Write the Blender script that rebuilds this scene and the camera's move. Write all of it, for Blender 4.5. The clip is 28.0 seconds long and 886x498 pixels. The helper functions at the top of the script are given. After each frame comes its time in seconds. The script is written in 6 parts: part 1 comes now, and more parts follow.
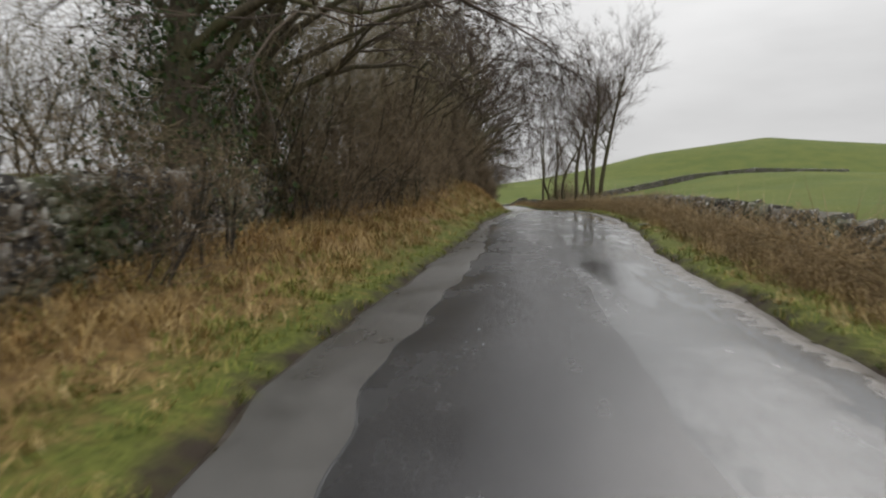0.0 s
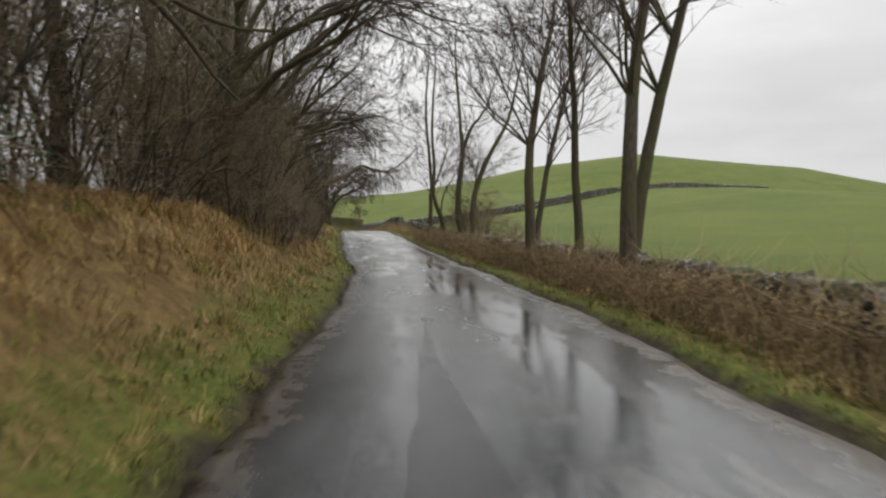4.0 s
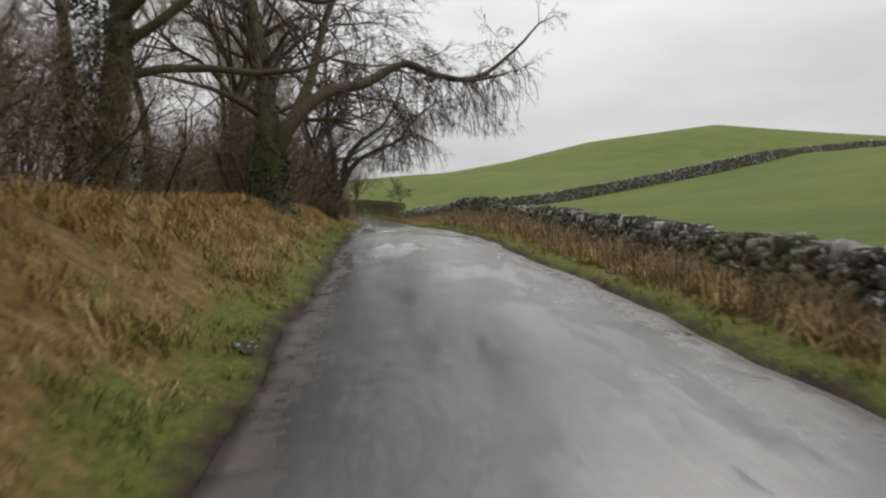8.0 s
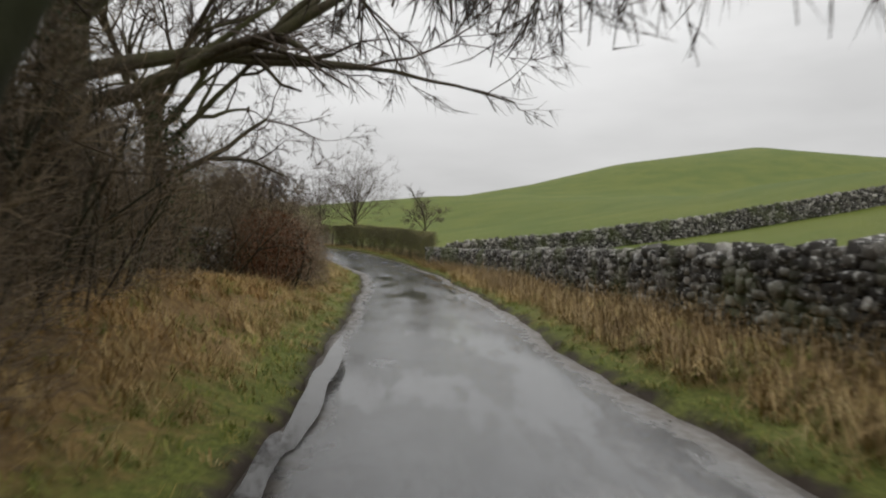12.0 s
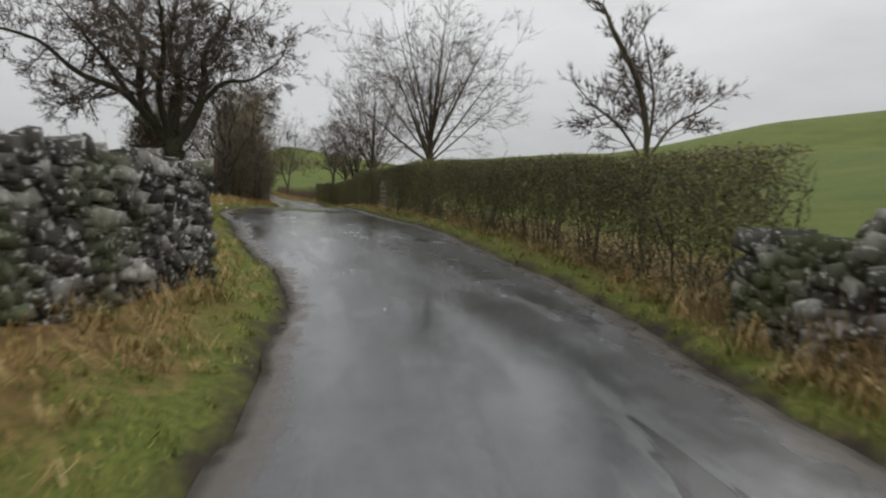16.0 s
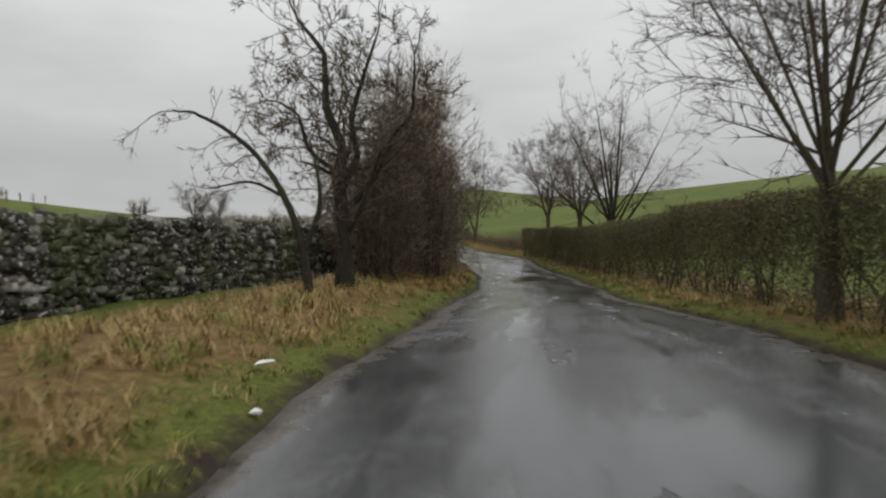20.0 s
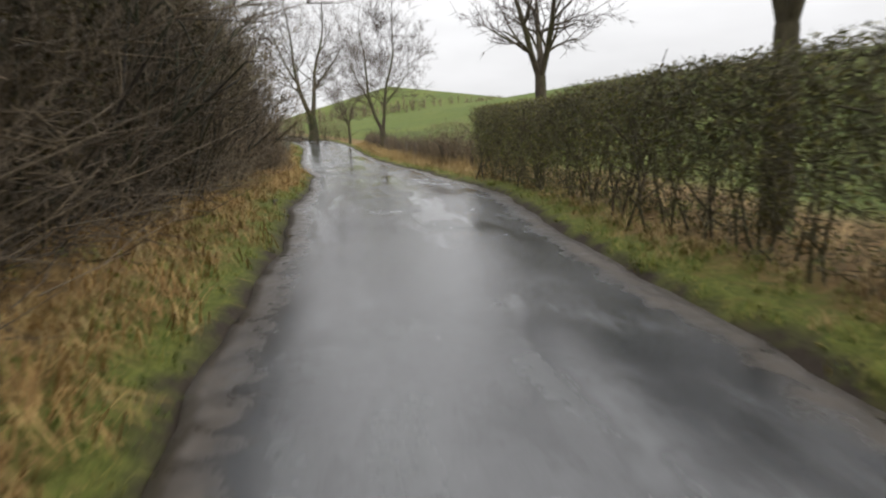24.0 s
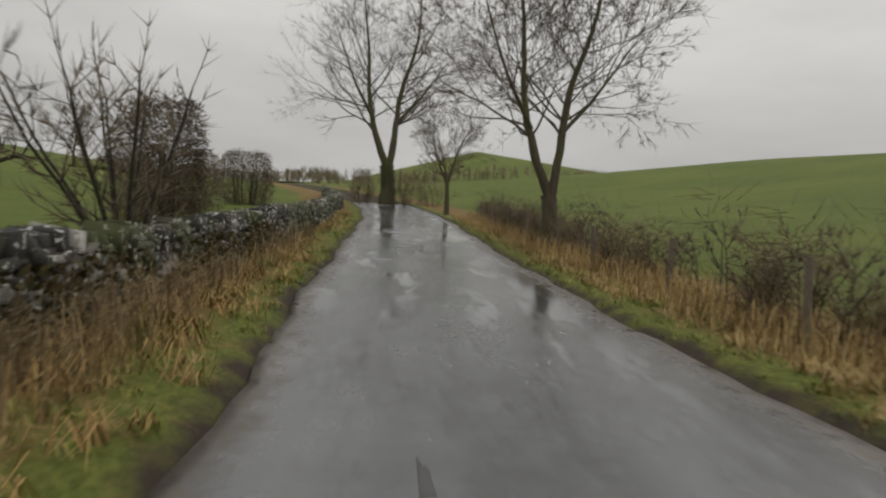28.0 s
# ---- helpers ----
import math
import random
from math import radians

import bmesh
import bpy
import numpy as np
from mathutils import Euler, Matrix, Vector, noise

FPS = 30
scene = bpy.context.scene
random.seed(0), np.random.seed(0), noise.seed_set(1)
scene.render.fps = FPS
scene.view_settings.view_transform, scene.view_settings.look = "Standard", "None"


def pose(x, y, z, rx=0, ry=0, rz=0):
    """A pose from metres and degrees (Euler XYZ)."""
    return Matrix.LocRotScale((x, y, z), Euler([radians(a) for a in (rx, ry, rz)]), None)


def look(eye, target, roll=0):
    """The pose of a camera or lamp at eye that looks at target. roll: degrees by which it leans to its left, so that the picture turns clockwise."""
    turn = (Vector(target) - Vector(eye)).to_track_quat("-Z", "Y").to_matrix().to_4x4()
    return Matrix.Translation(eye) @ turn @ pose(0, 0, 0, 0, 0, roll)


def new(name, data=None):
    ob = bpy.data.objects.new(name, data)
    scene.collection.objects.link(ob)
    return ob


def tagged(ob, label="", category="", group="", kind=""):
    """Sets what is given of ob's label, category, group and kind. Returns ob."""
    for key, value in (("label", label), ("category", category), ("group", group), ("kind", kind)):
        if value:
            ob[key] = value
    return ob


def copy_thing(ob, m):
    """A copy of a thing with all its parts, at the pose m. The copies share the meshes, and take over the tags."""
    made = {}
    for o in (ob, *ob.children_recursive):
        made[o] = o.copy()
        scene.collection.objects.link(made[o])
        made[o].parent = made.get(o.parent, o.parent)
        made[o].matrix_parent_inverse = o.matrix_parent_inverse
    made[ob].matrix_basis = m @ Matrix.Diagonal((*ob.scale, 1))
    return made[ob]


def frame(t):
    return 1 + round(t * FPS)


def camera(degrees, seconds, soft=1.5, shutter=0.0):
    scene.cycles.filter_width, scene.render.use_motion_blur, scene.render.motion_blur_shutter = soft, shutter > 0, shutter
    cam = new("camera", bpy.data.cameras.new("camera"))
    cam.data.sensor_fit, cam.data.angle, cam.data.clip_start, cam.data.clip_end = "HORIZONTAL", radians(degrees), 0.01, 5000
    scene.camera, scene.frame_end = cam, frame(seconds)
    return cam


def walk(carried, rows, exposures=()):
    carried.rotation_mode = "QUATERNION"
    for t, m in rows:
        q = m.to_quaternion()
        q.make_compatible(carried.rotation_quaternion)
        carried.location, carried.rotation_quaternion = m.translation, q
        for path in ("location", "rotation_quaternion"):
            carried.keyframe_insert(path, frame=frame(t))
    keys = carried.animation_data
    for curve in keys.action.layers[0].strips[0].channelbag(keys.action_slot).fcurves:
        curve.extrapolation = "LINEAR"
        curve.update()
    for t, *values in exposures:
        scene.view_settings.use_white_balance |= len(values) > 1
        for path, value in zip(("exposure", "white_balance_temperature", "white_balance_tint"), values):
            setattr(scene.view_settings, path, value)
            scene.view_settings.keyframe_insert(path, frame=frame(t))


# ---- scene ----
# Camera: seconds, eye, and degrees of yaw (to the left of +y), pitch and roll.
ROWS = [
    (0.0, 0.00, 0.00, 1.55, 2.87, -3.86, -0.68),
    (0.5, -0.01, 3.78, 1.73, 1.83, -2.92, 0.31),
    (1.0, 0.10, 7.87, 1.92, -0.22, -2.30, 0.88),
    (1.5, 0.44, 12.03, 2.12, -4.95, -2.36, 2.93),
    (2.0, 0.98, 16.24, 2.30, -6.41, -2.03, 1.22),
    (2.5, 1.52, 20.49, 2.45, -7.18, -2.33, -1.27),
    (3.0, 2.06, 24.77, 2.57, -7.56, -3.92, 0.03),
    (3.5, 2.49, 29.07, 2.64, -6.24, -6.44, 0.68),
    (4.0, 2.90, 33.40, 2.69, -8.11, -2.89, 0.03),
    (4.5, 3.26, 37.77, 2.72, -7.68, -2.20, 0.00),
    (5.0, 3.54, 42.20, 2.71, -5.62, -2.67, -0.01),
    (5.5, 3.71, 46.69, 2.68, -0.87, -5.46, -0.17),
    (6.0, 3.78, 51.26, 2.62, -1.68, -5.34, 0.22),
    (6.5, 3.74, 55.88, 2.56, -0.23, -5.13, -1.76),
    (7.0, 3.65, 60.52, 2.52, -1.85, -4.81, 0.36),
    (7.5, 3.42, 65.00, 2.53, -3.62, -4.61, -0.89),
    (8.0, 3.34, 69.22, 2.59, -4.42, -4.46, -0.76),
    (8.5, 3.08, 73.39, 2.67, -5.93, -4.39, -1.82),
    (9.0, 3.05, 77.67, 2.79, -5.82, -4.57, -2.05),
    (9.5, 3.04, 81.88, 2.91, -4.35, -4.66, -3.39),
    (10.0, 3.03, 86.00, 2.99, -4.98, -3.37, -2.18),
    (10.5, 2.96, 89.82, 3.01, -5.34, -3.55, -1.95),
    (11.0, 2.93, 93.36, 2.97, -4.92, -3.65, -2.96),
    (11.5, 2.77, 96.91, 2.89, -5.15, -3.74, -1.63),
    (12.0, 2.58, 100.49, 2.77, -3.68, -2.22, -0.06),
    (12.5, 2.51, 104.15, 2.62, -4.02, -1.93, 0.00),
    (13.0, 2.56, 107.90, 2.47, -3.81, -2.14, 0.08),
    (13.5, 2.67, 111.78, 2.31, -0.69, -3.39, 2.05),
    (14.0, 2.59, 115.83, 2.14, 1.27, -4.56, -0.76),
    (14.5, 2.46, 119.97, 1.98, 1.66, -5.14, 0.65),
    (15.0, 2.30, 124.09, 1.86, 1.54, -5.71, 2.31),
    (15.5, 2.03, 128.02, 1.77, 4.53, -5.82, 0.75),
    (16.0, 1.58, 131.78, 1.75, 5.63, -5.37, 1.30),
    (16.5, 0.75, 135.32, 1.73, 6.26, -2.55, 0.90),
    (17.0, -0.28, 138.69, 1.72, 13.39, -1.24, 1.40),
    (17.5, -1.17, 141.67, 1.77, 15.96, -0.97, 1.07),
    (18.0, -2.22, 144.43, 1.96, 18.20, -1.20, 1.56),
    (18.5, -3.55, 147.04, 2.14, 19.92, -1.63, 0.35),
    (19.0, -4.89, 149.76, 2.25, 20.89, -1.87, -2.01),
    (19.5, -6.43, 152.57, 2.25, 21.36, -1.85, -1.93),
    (20.0, -7.69, 155.49, 2.20, 21.70, -1.87, -1.39),
    (20.5, -8.90, 158.39, 2.20, 18.49, -1.96, -0.16),
    (21.0, -10.02, 161.29, 2.21, 13.40, -1.81, -0.01),
    (21.5, -10.73, 164.34, 2.18, 9.53, -1.89, 0.00),
    (22.0, -11.24, 167.60, 2.10, 10.39, -2.39, 0.05),
    (22.5, -11.88, 171.11, 1.97, 19.26, -4.51, 1.31),
    (23.0, -12.98, 174.92, 1.76, 17.37, -6.13, -0.98),
    (23.5, -14.25, 178.92, 1.54, 15.59, -9.59, -1.55),
    (24.0, -15.65, 182.84, 1.42, 15.28, -10.52, -2.43),
    (24.5, -17.16, 186.61, 1.41, 15.30, -10.44, -0.82),
    (25.0, -18.69, 190.32, 1.46, 15.24, -10.15, -0.42),
    (25.5, -20.29, 194.12, 1.51, 15.39, -9.89, -0.54),
    (26.0, -21.92, 197.86, 1.48, 17.20, -8.50, 0.76),
    (26.5, -23.61, 201.21, 1.46, 22.39, -8.30, 2.30),
    (27.0, -25.22, 204.36, 1.45, 22.19, -8.08, 3.33),
    (27.5, -26.89, 207.36, 1.39, 22.12, -5.01, 4.29),
    (28.0, -28.53, 210.19, 1.35, 21.47, -4.43, 2.67),
]


def aim(x, y, z, yaw, pitch, roll):
    a, b = radians(yaw), radians(pitch)
    way = Vector((-math.sin(a) * math.cos(b), math.cos(a) * math.cos(b), math.sin(b)))
    return look((x, y, z), Vector((x, y, z)) + way, roll)


cam = camera(69.6, 28.0, soft=2.2, shutter=0.25)
walk(cam, [(t, aim(*p)) for t, *p in ROWS], exposures=[
    (0, 0.0, 6500, 10), (3.5, 0.12, 6500, 10), (5.6, 0.32, 6550, 10), (7, 0.18, 6500, 10), (8, 0.03, 6500, 10), (11, 0.05, 6550, 10), (14, -0.18, 6400, 9), (17, -0.16, 6400, 9), (19, -0.1, 6420, 9), (20, -0.3, 6450, 9),
    (22.5, 0.5, 6550, 10), (23.5, 0.52, 6500, 10), (25, 0.12, 6350, 14), (26, -0.08, 6400, 10), (27, -0.15, 6500, 10), (28, -0.4, 6700, 9)])

# ---- light: an overcast, rainy sky and a weak, wide sun ----
world = bpy.data.worlds.new("overcast_sky")
scene.world = world
world.use_nodes = True
wn, wl = world.node_tree.nodes, world.node_tree.links
wn.clear()
sky = wn.new("ShaderNodeTexSky")
sky.sky_type, sky.sun_disc = "NISHITA", False
sky.sun_elevation, sky.sun_rotation = radians(32), radians(150)
sky.air_density, sky.dust_density = 1.0, 6.0
grey = wn.new("ShaderNodeHueSaturation")
grey.inputs["Saturation"].default_value = 0.06
wl.new(sky.outputs[0], grey.inputs["Color"])
tex = wn.new("ShaderNodeTexCoord")
stretch = wn.new("ShaderNodeMapping")
stretch.inputs["Scale"].default_value = (1.4, 1.4, 5.0)
wl.new(tex.outputs["Generated"], stretch.inputs["Vector"])
cloud = wn.new("ShaderNodeTexNoise")
cloud.inputs["Scale"].default_value, cloud.inputs["Detail"].default_value = 1.6, 6.0
wl.new(stretch.outputs[0], cloud.inputs["Vector"])
tone = wn.new("ShaderNodeMapRange")
tone.inputs["From Min"].default_value, tone.inputs["From Max"].default_value = 0.3, 0.7
tone.inputs["To Min"].default_value, tone.inputs["To Max"].default_value = 6.3, 8.3
wl.new(cloud.outputs[0], tone.inputs["Value"])
# an overcast sky is brighter overhead than at the horizon
way = wn.new("ShaderNodeSeparateXYZ")
wl.new(tex.outputs["Generated"], way.inputs[0])
lift = wn.new("ShaderNodeMapRange")
lift.inputs["From Min"].default_value, lift.inputs["From Max"].default_value = 0.12, 1.0
lift.inputs["To Min"].default_value, lift.inputs["To Max"].default_value = 1.0, 2.3
wl.new(way.outputs["Z"], lift.inputs["Value"])
high = wn.new("ShaderNodeMath")
high.operation = "MULTIPLY"
wl.new(tone.outputs[0], high.inputs[0])
wl.new(lift.outputs[0], high.inputs[1])
deck = wn.new("ShaderNodeMixRGB")
deck.inputs["Fac"].default_value = 0.85
wl.new(grey.outputs[0], deck.inputs["Color1"])
wl.new(high.outputs[0], deck.inputs["Color2"])
back = wn.new("ShaderNodeBackground")
back.inputs["Strength"].default_value = 0.1
wl.new(deck.outputs[0], back.inputs["Color"])
wo = wn.new("ShaderNodeOutputWorld")
wl.new(back.outputs[0], wo.inputs["Surface"])

sun_data = bpy.data.lights.new("sun", "SUN")
sun_data.energy, sun_data.angle, sun_data.color = 0.6, radians(25), (1.0, 0.97, 0.93)
sun = new("sun", sun_data)
sun.matrix_world = pose(0, 0, 60, 50, 0, 150)


# ---- materials ----
class Mat:
    """A small helper round one node material."""

    def __init__(self, name, rough=0.8, spec=0.3):
        self.m = bpy.data.materials.new(name)
        self.m.use_nodes = True
        self.n, self.l = self.m.node_tree.nodes, self.m.node_tree.links
        self.b = self.n["Principled BSDF"]
        self.b.inputs["Roughness"].default_value = rough
        self.b.inputs["Specular IOR Level"].default_value = spec

    def link(self, a, b):
        self.l.new(a, b)

    def coord(self, kind="Object", scale=(1, 1, 1)):
        c, mp = self.n.new("ShaderNodeTexCoord"), self.n.new("ShaderNodeMapping")
        mp.inputs["Scale"].default_value = scale
        self.link(c.outputs[kind], mp.inputs["Vector"])
        return mp.outputs[0]

    def world(self, scale=(1, 1, 1)):
        g, mp = self.n.new("ShaderNodeNewGeometry"), self.n.new("ShaderNodeMapping")
        mp.inputs["Scale"].default_value = scale
        self.link(g.outputs["Position"], mp.inputs["Vector"])
        return mp.outputs[0]

    def noise(self, vec, scale, detail=4.0, rough=0.55):
        t = self.n.new("ShaderNodeTexNoise")
        t.inputs["Scale"].default_value, t.inputs["Detail"].default_value, t.inputs["Roughness"].default_value = scale, detail, rough
        self.link(vec, t.inputs["Vector"])
        return t.outputs[0]

    def ramp(self, fac, stops):
        r = self.n.new("ShaderNodeValToRGB")
        while len(r.color_ramp.elements) < len(stops):
            r.color_ramp.elements.new(0.5)
        for e, (p, c) in zip(r.color_ramp.elements, stops):
            e.position, e.color = p, (*(c if not isinstance(c, float) else (c, c, c)), 1)
        self.link(fac, r.inputs[0])
        return r.outputs[0]

    def mix(self, fac, a, b, mode="MIX"):
        x = self.n.new("ShaderNodeMixRGB")
        x.blend_type = mode
        for v, i in ((fac, 0), (a, 1), (b, 2)):
            if isinstance(v, (int, float)):
                x.inputs[i].default_value = v if i == 0 else (v, v, v, 1)
            elif isinstance(v, tuple):
                x.inputs[i].default_value = (*v, 1)
            else:
                self.link(v, x.inputs[i])
        return x.outputs[0]

    def span(self, v, a, b, c=0.0, d=1.0):
        r = self.n.new("ShaderNodeMapRange")
        for k, x in (("From Min", a), ("From Max", b), ("To Min", c), ("To Max", d)):
            r.inputs[k].default_value = x
        self.link(v, r.inputs["Value"])
        return r.outputs[0]

    def split(self, vec):
        s = self.n.new("ShaderNodeSeparateXYZ")
        self.link(vec, s.inputs[0])
        return s.outputs

    def math(self, op, a, b=0.0):
        x = self.n.new("ShaderNodeMath")
        x.operation = op
        for v, i in ((a, 0), (b, 1)):
            if isinstance(v, (int, float)):
                x.inputs[i].default_value = v
            else:
                self.link(v, x.inputs[i])
        return x.outputs[0]

    def island(self):
        return self.n.new("ShaderNodeNewGeometry").outputs["Random Per Island"]

    def ob_random(self):
        return self.n.new("ShaderNodeObjectInfo").outputs["Random"]

    def bump(self, h, strength, dist):
        x = self.n.new("ShaderNodeBump")
        x.inputs["Strength"].default_value, x.inputs["Distance"].default_value = strength, dist
        self.link(h, x.inputs["Height"])
        self.link(x.outputs[0], self.b.inputs["Normal"])

    def colour(self, c):
        if isinstance(c, tuple):
            self.b.inputs["Base Color"].default_value = (*c, 1)
        else:
            self.link(c, self.b.inputs["Base Color"])
        return self

    def rough(self, v):
        self.link(v, self.b.inputs["Roughness"])
        return self


def asphalt_mat(name, dark, light, wet, muddy=False):
    m = Mat(name, 0.3, 0.8)
    uv = m.coord("UV")
    big, mid = m.noise(m.coord("UV", (0.12, 0.55, 1)), 1.0, 5, 0.6), m.noise(uv, 1.3, 5, 0.6)
    fine, grit = m.noise(m.world(), 70, 3, 0.6), m.noise(m.world(), 240, 2, 0.6)
    blend = m.math("ADD", m.math("MULTIPLY", big, 0.6), m.math("MULTIPLY", mid, 0.4))
    col = m.mix(m.span(blend, 0.38, 0.62), dark, light)
    # a film of water with sharp shores where the surface has sunk
    shore = m.math("ADD", m.noise(m.coord("UV", (0.22, 0.9, 1)), 1.0, 7, 0.62), m.math("MULTIPLY", m.noise(uv, 6.0, 4, 0.6), 0.10))
    film = m.span(shore, 0.555, 0.605, 0.0, 1.0 if muddy else 0.25)
    rim = m.math("MULTIPLY", m.span(shore, 0.525, 0.56), m.span(shore, 0.565, 0.61, 1.0 if muddy else 0.3, 0.0))
    col = m.mix(0.5, col, m.mix(fine, 0.15, 1.0), "MULTIPLY")
    col = m.mix(m.math("MULTIPLY", film, 0.45), col, dark)
    col = m.mix(m.math("MULTIPLY", rim, 0.3), col, (0.03, 0.03, 0.03))
    rough = m.math("MULTIPLY", m.span(blend, 0.36, 0.62, wet[0], wet[1]), m.span(film, 0, 1, 1.0, 0.5))
    if muddy:
        # mud and grit washed along both edges
        edge = m.n.new("ShaderNodeUVMap")
        edge.uv_map = "EdgeMap"
        off = m.split(edge.outputs[0])[1]
        silt = m.noise(m.world(), 3.2, 5, 0.7)
        drift = m.noise(m.world(), 0.35, 3)
        dirt = m.span(m.math("ADD", m.math("SUBTRACT", off, m.math("MULTIPLY", silt, 0.55)), m.math("MULTIPLY", drift, -0.5)), -0.38, -0.12, 1.0, 0.0)
        soil = m.mix(m.span(silt, 0.35, 0.65), (0.04, 0.031, 0.022), (0.095, 0.075, 0.055))
        col = m.mix(m.math("MULTIPLY", dirt, 0.85), col, soil)
        rough = m.math("ADD", rough, m.math("MULTIPLY", dirt, m.span(silt, 0.35, 0.6, 0.1, 0.5)))
    m.colour(col)
    m.rough(rough)
    m.bump(m.math("ADD", m.math("ADD", m.math("MULTIPLY", fine, 0.5), m.math("MULTIPLY", grit, 0.35)), m.math("MULTIPLY", mid, 1.0)), 0.3, 0.006)
    relief = m.b.inputs["Normal"].links[0].from_node
    m.link(m.span(film, 0, 1, 0.4, 0.1), relief.inputs["Strength"])
    return m.m


def ground_mat():
    m = Mat("verge_and_field", 0.9, 0.2)
    uv = m.coord("UV")
    d = m.math("ABSOLUTE", m.split(uv)[1])
    w = m.world()
    big, mid, fine = m.noise(w, 0.09, 4), m.noise(w, 0.9, 5), m.noise(w, 14, 5, 0.7)
    field = m.mix(m.span(big, 0.35, 0.65), (0.085, 0.132, 0.02), (0.135, 0.165, 0.027))
    field = m.mix(m.span(mid, 0.3, 0.75, 0, 0.4), field, (0.17, 0.17, 0.04))
    wisp = m.noise(m.world((1.0, 1.0, 0.4)), 5.0, 6, 0.75)
    brown = m.mix(m.span(wisp, 0.35, 0.65), (0.13, 0.075, 0.03), (0.33, 0.22, 0.085))
    verge = m.mix(m.span(m.math("ADD", m.math("ADD", m.math("MULTIPLY", mid, 0.9), m.math("MULTIPLY", wisp, 0.8)), m.span(d, 0.3, 1.9, -0.3, 0.4)), 0.62, 0.92), m.mix(m.span(fine, 0.35, 0.65), (0.09, 0.115, 0.02), (0.19, 0.205, 0.044)), brown)
    far = m.span(m.math("ADD", d, m.math("MULTIPLY", mid, 2.0)), 4.2, 5.4)
    col = m.mix(far, verge, field)
    mud = m.span(m.math("ADD", d, m.math("MULTIPLY", m.noise(w, 2.2, 4), 0.7)), 0.36, 0.62)
    col = m.mix(mud, (0.055, 0.042, 0.03), col)
    m.colour(m.mix(0.6, col, m.mix(fine, 0.25, 1.0), "MULTIPLY"))
    m.bump(fine, 0.8, 0.06)
    return m.m


def plant_mat(name, a, b, c=None, rough=0.75, scale=0.25):
    """Blades, twigs or leaves: a colour for each island, drifting over the ground."""
    m = Mat(name, rough, 0.25)
    r = m.island()
    col = m.ramp(r, [(0.0, a), (0.55, b), (1.0, c or b)])
    drift = m.noise(m.world(), scale, 3)
    m.colour(m.mix(0.7, col, m.mix(m.span(drift, 0.3, 0.7), 0.55, 1.25), "MULTIPLY"))
    return m.m


def bark_mat(name, a, b, moss):
    m = Mat(name, 0.85, 0.25)
    w = m.world()
    n, big = m.noise(m.world((9, 9, 2.0)), 2.0, 5, 0.65), m.noise(w, 0.8, 4)
    col = m.mix(m.span(n, 0.3, 0.7), a, b)
    col = m.mix(m.span(big, 0.42, 0.66, 0, 0.75), col, moss)
    m.colour(col)
    m.bump(n, 0.6, 0.03)
    return m.m


def stone_mat(name, mossy=0.6, start=0.47):
    m = Mat(name, 0.8, 0.35)
    w = m.world()
    n, big, spot = m.noise(w, 9, 5, 0.65), m.noise(w, 0.7, 3), m.noise(w, 13, 4, 0.6)
    each = m.math("FRACT", m.math("ADD", m.ob_random(), m.math("MULTIPLY", m.island(), 7.31)))
    base = m.ramp(each, [(0.0, (0.018, 0.016, 0.014)), (0.45, (0.046, 0.041, 0.035)), (0.76, (0.115, 0.104, 0.09)), (1.0, (0.45, 0.43, 0.39))])
    col = m.mix(m.span(n, 0.4, 0.75, 0, 0.75), base, (0.05, 0.047, 0.04))
    col = m.mix(m.span(spot, 0.575, 0.62, 0, 0.85), col, (0.55, 0.54, 0.51))
    col = m.mix(m.span(big, start, start + 0.16, 0, mossy), col, (0.07, 0.085, 0.02))
    m.colour(col)
    m.bump(n, 0.7, 0.03)
    return m.m


def plain_mat(name, col, rough=0.6, scale=20.0, amount=0.3):
    m = Mat(name, rough, 0.4)
    n = m.noise(m.world(), scale, 4)
    m.colour(m.mix(amount, col, m.mix(n, 0.2, 1.0), "MULTIPLY"))
    m.bump(n, 0.3, 0.01)
    return m.m


ASPHALT = asphalt_mat("wet_asphalt", (0.06, 0.062, 0.065), (0.142, 0.146, 0.15), (0.05, 0.30), muddy=True)
PATCH = asphalt_mat("old_asphalt_patch", (0.024, 0.024, 0.026), (0.05, 0.05, 0.052), (0.10, 0.36))
PALE = asphalt_mat("gritty_road_edge", (0.085, 0.082, 0.078), (0.135, 0.13, 0.122), (0.2, 0.45))
GROUND = ground_mat()
GREEN = plant_mat("green_grass", (0.075, 0.125, 0.02), (0.185, 0.21, 0.036), (0.38, 0.31, 0.10), scale=0.8)
STRAW = plant_mat("dead_grass", (0.22, 0.14, 0.05), (0.38, 0.26, 0.10), (0.56, 0.43, 0.21), scale=0.7)
BRACKEN = plant_mat("dead_bracken", (0.21, 0.12, 0.044), (0.39, 0.24, 0.088), (0.53, 0.37, 0.15))
TWIG = plant_mat("bare_twigs", (0.055, 0.042, 0.034), (0.095, 0.07, 0.052), (0.13, 0.10, 0.075))
DARK_TWIG = plant_mat("dark_twigs", (0.06, 0.048, 0.034), (0.115, 0.09, 0.06), (0.19, 0.145, 0.09))
RED_TWIG = plant_mat("reddish_twigs", (0.095, 0.069, 0.043), (0.165, 0.12, 0.073), (0.27, 0.205, 0.125))
BROWN_TWIG = plant_mat("olive_brown_twigs", (0.095, 0.08, 0.046), (0.175, 0.142, 0.083), (0.28, 0.23, 0.14))
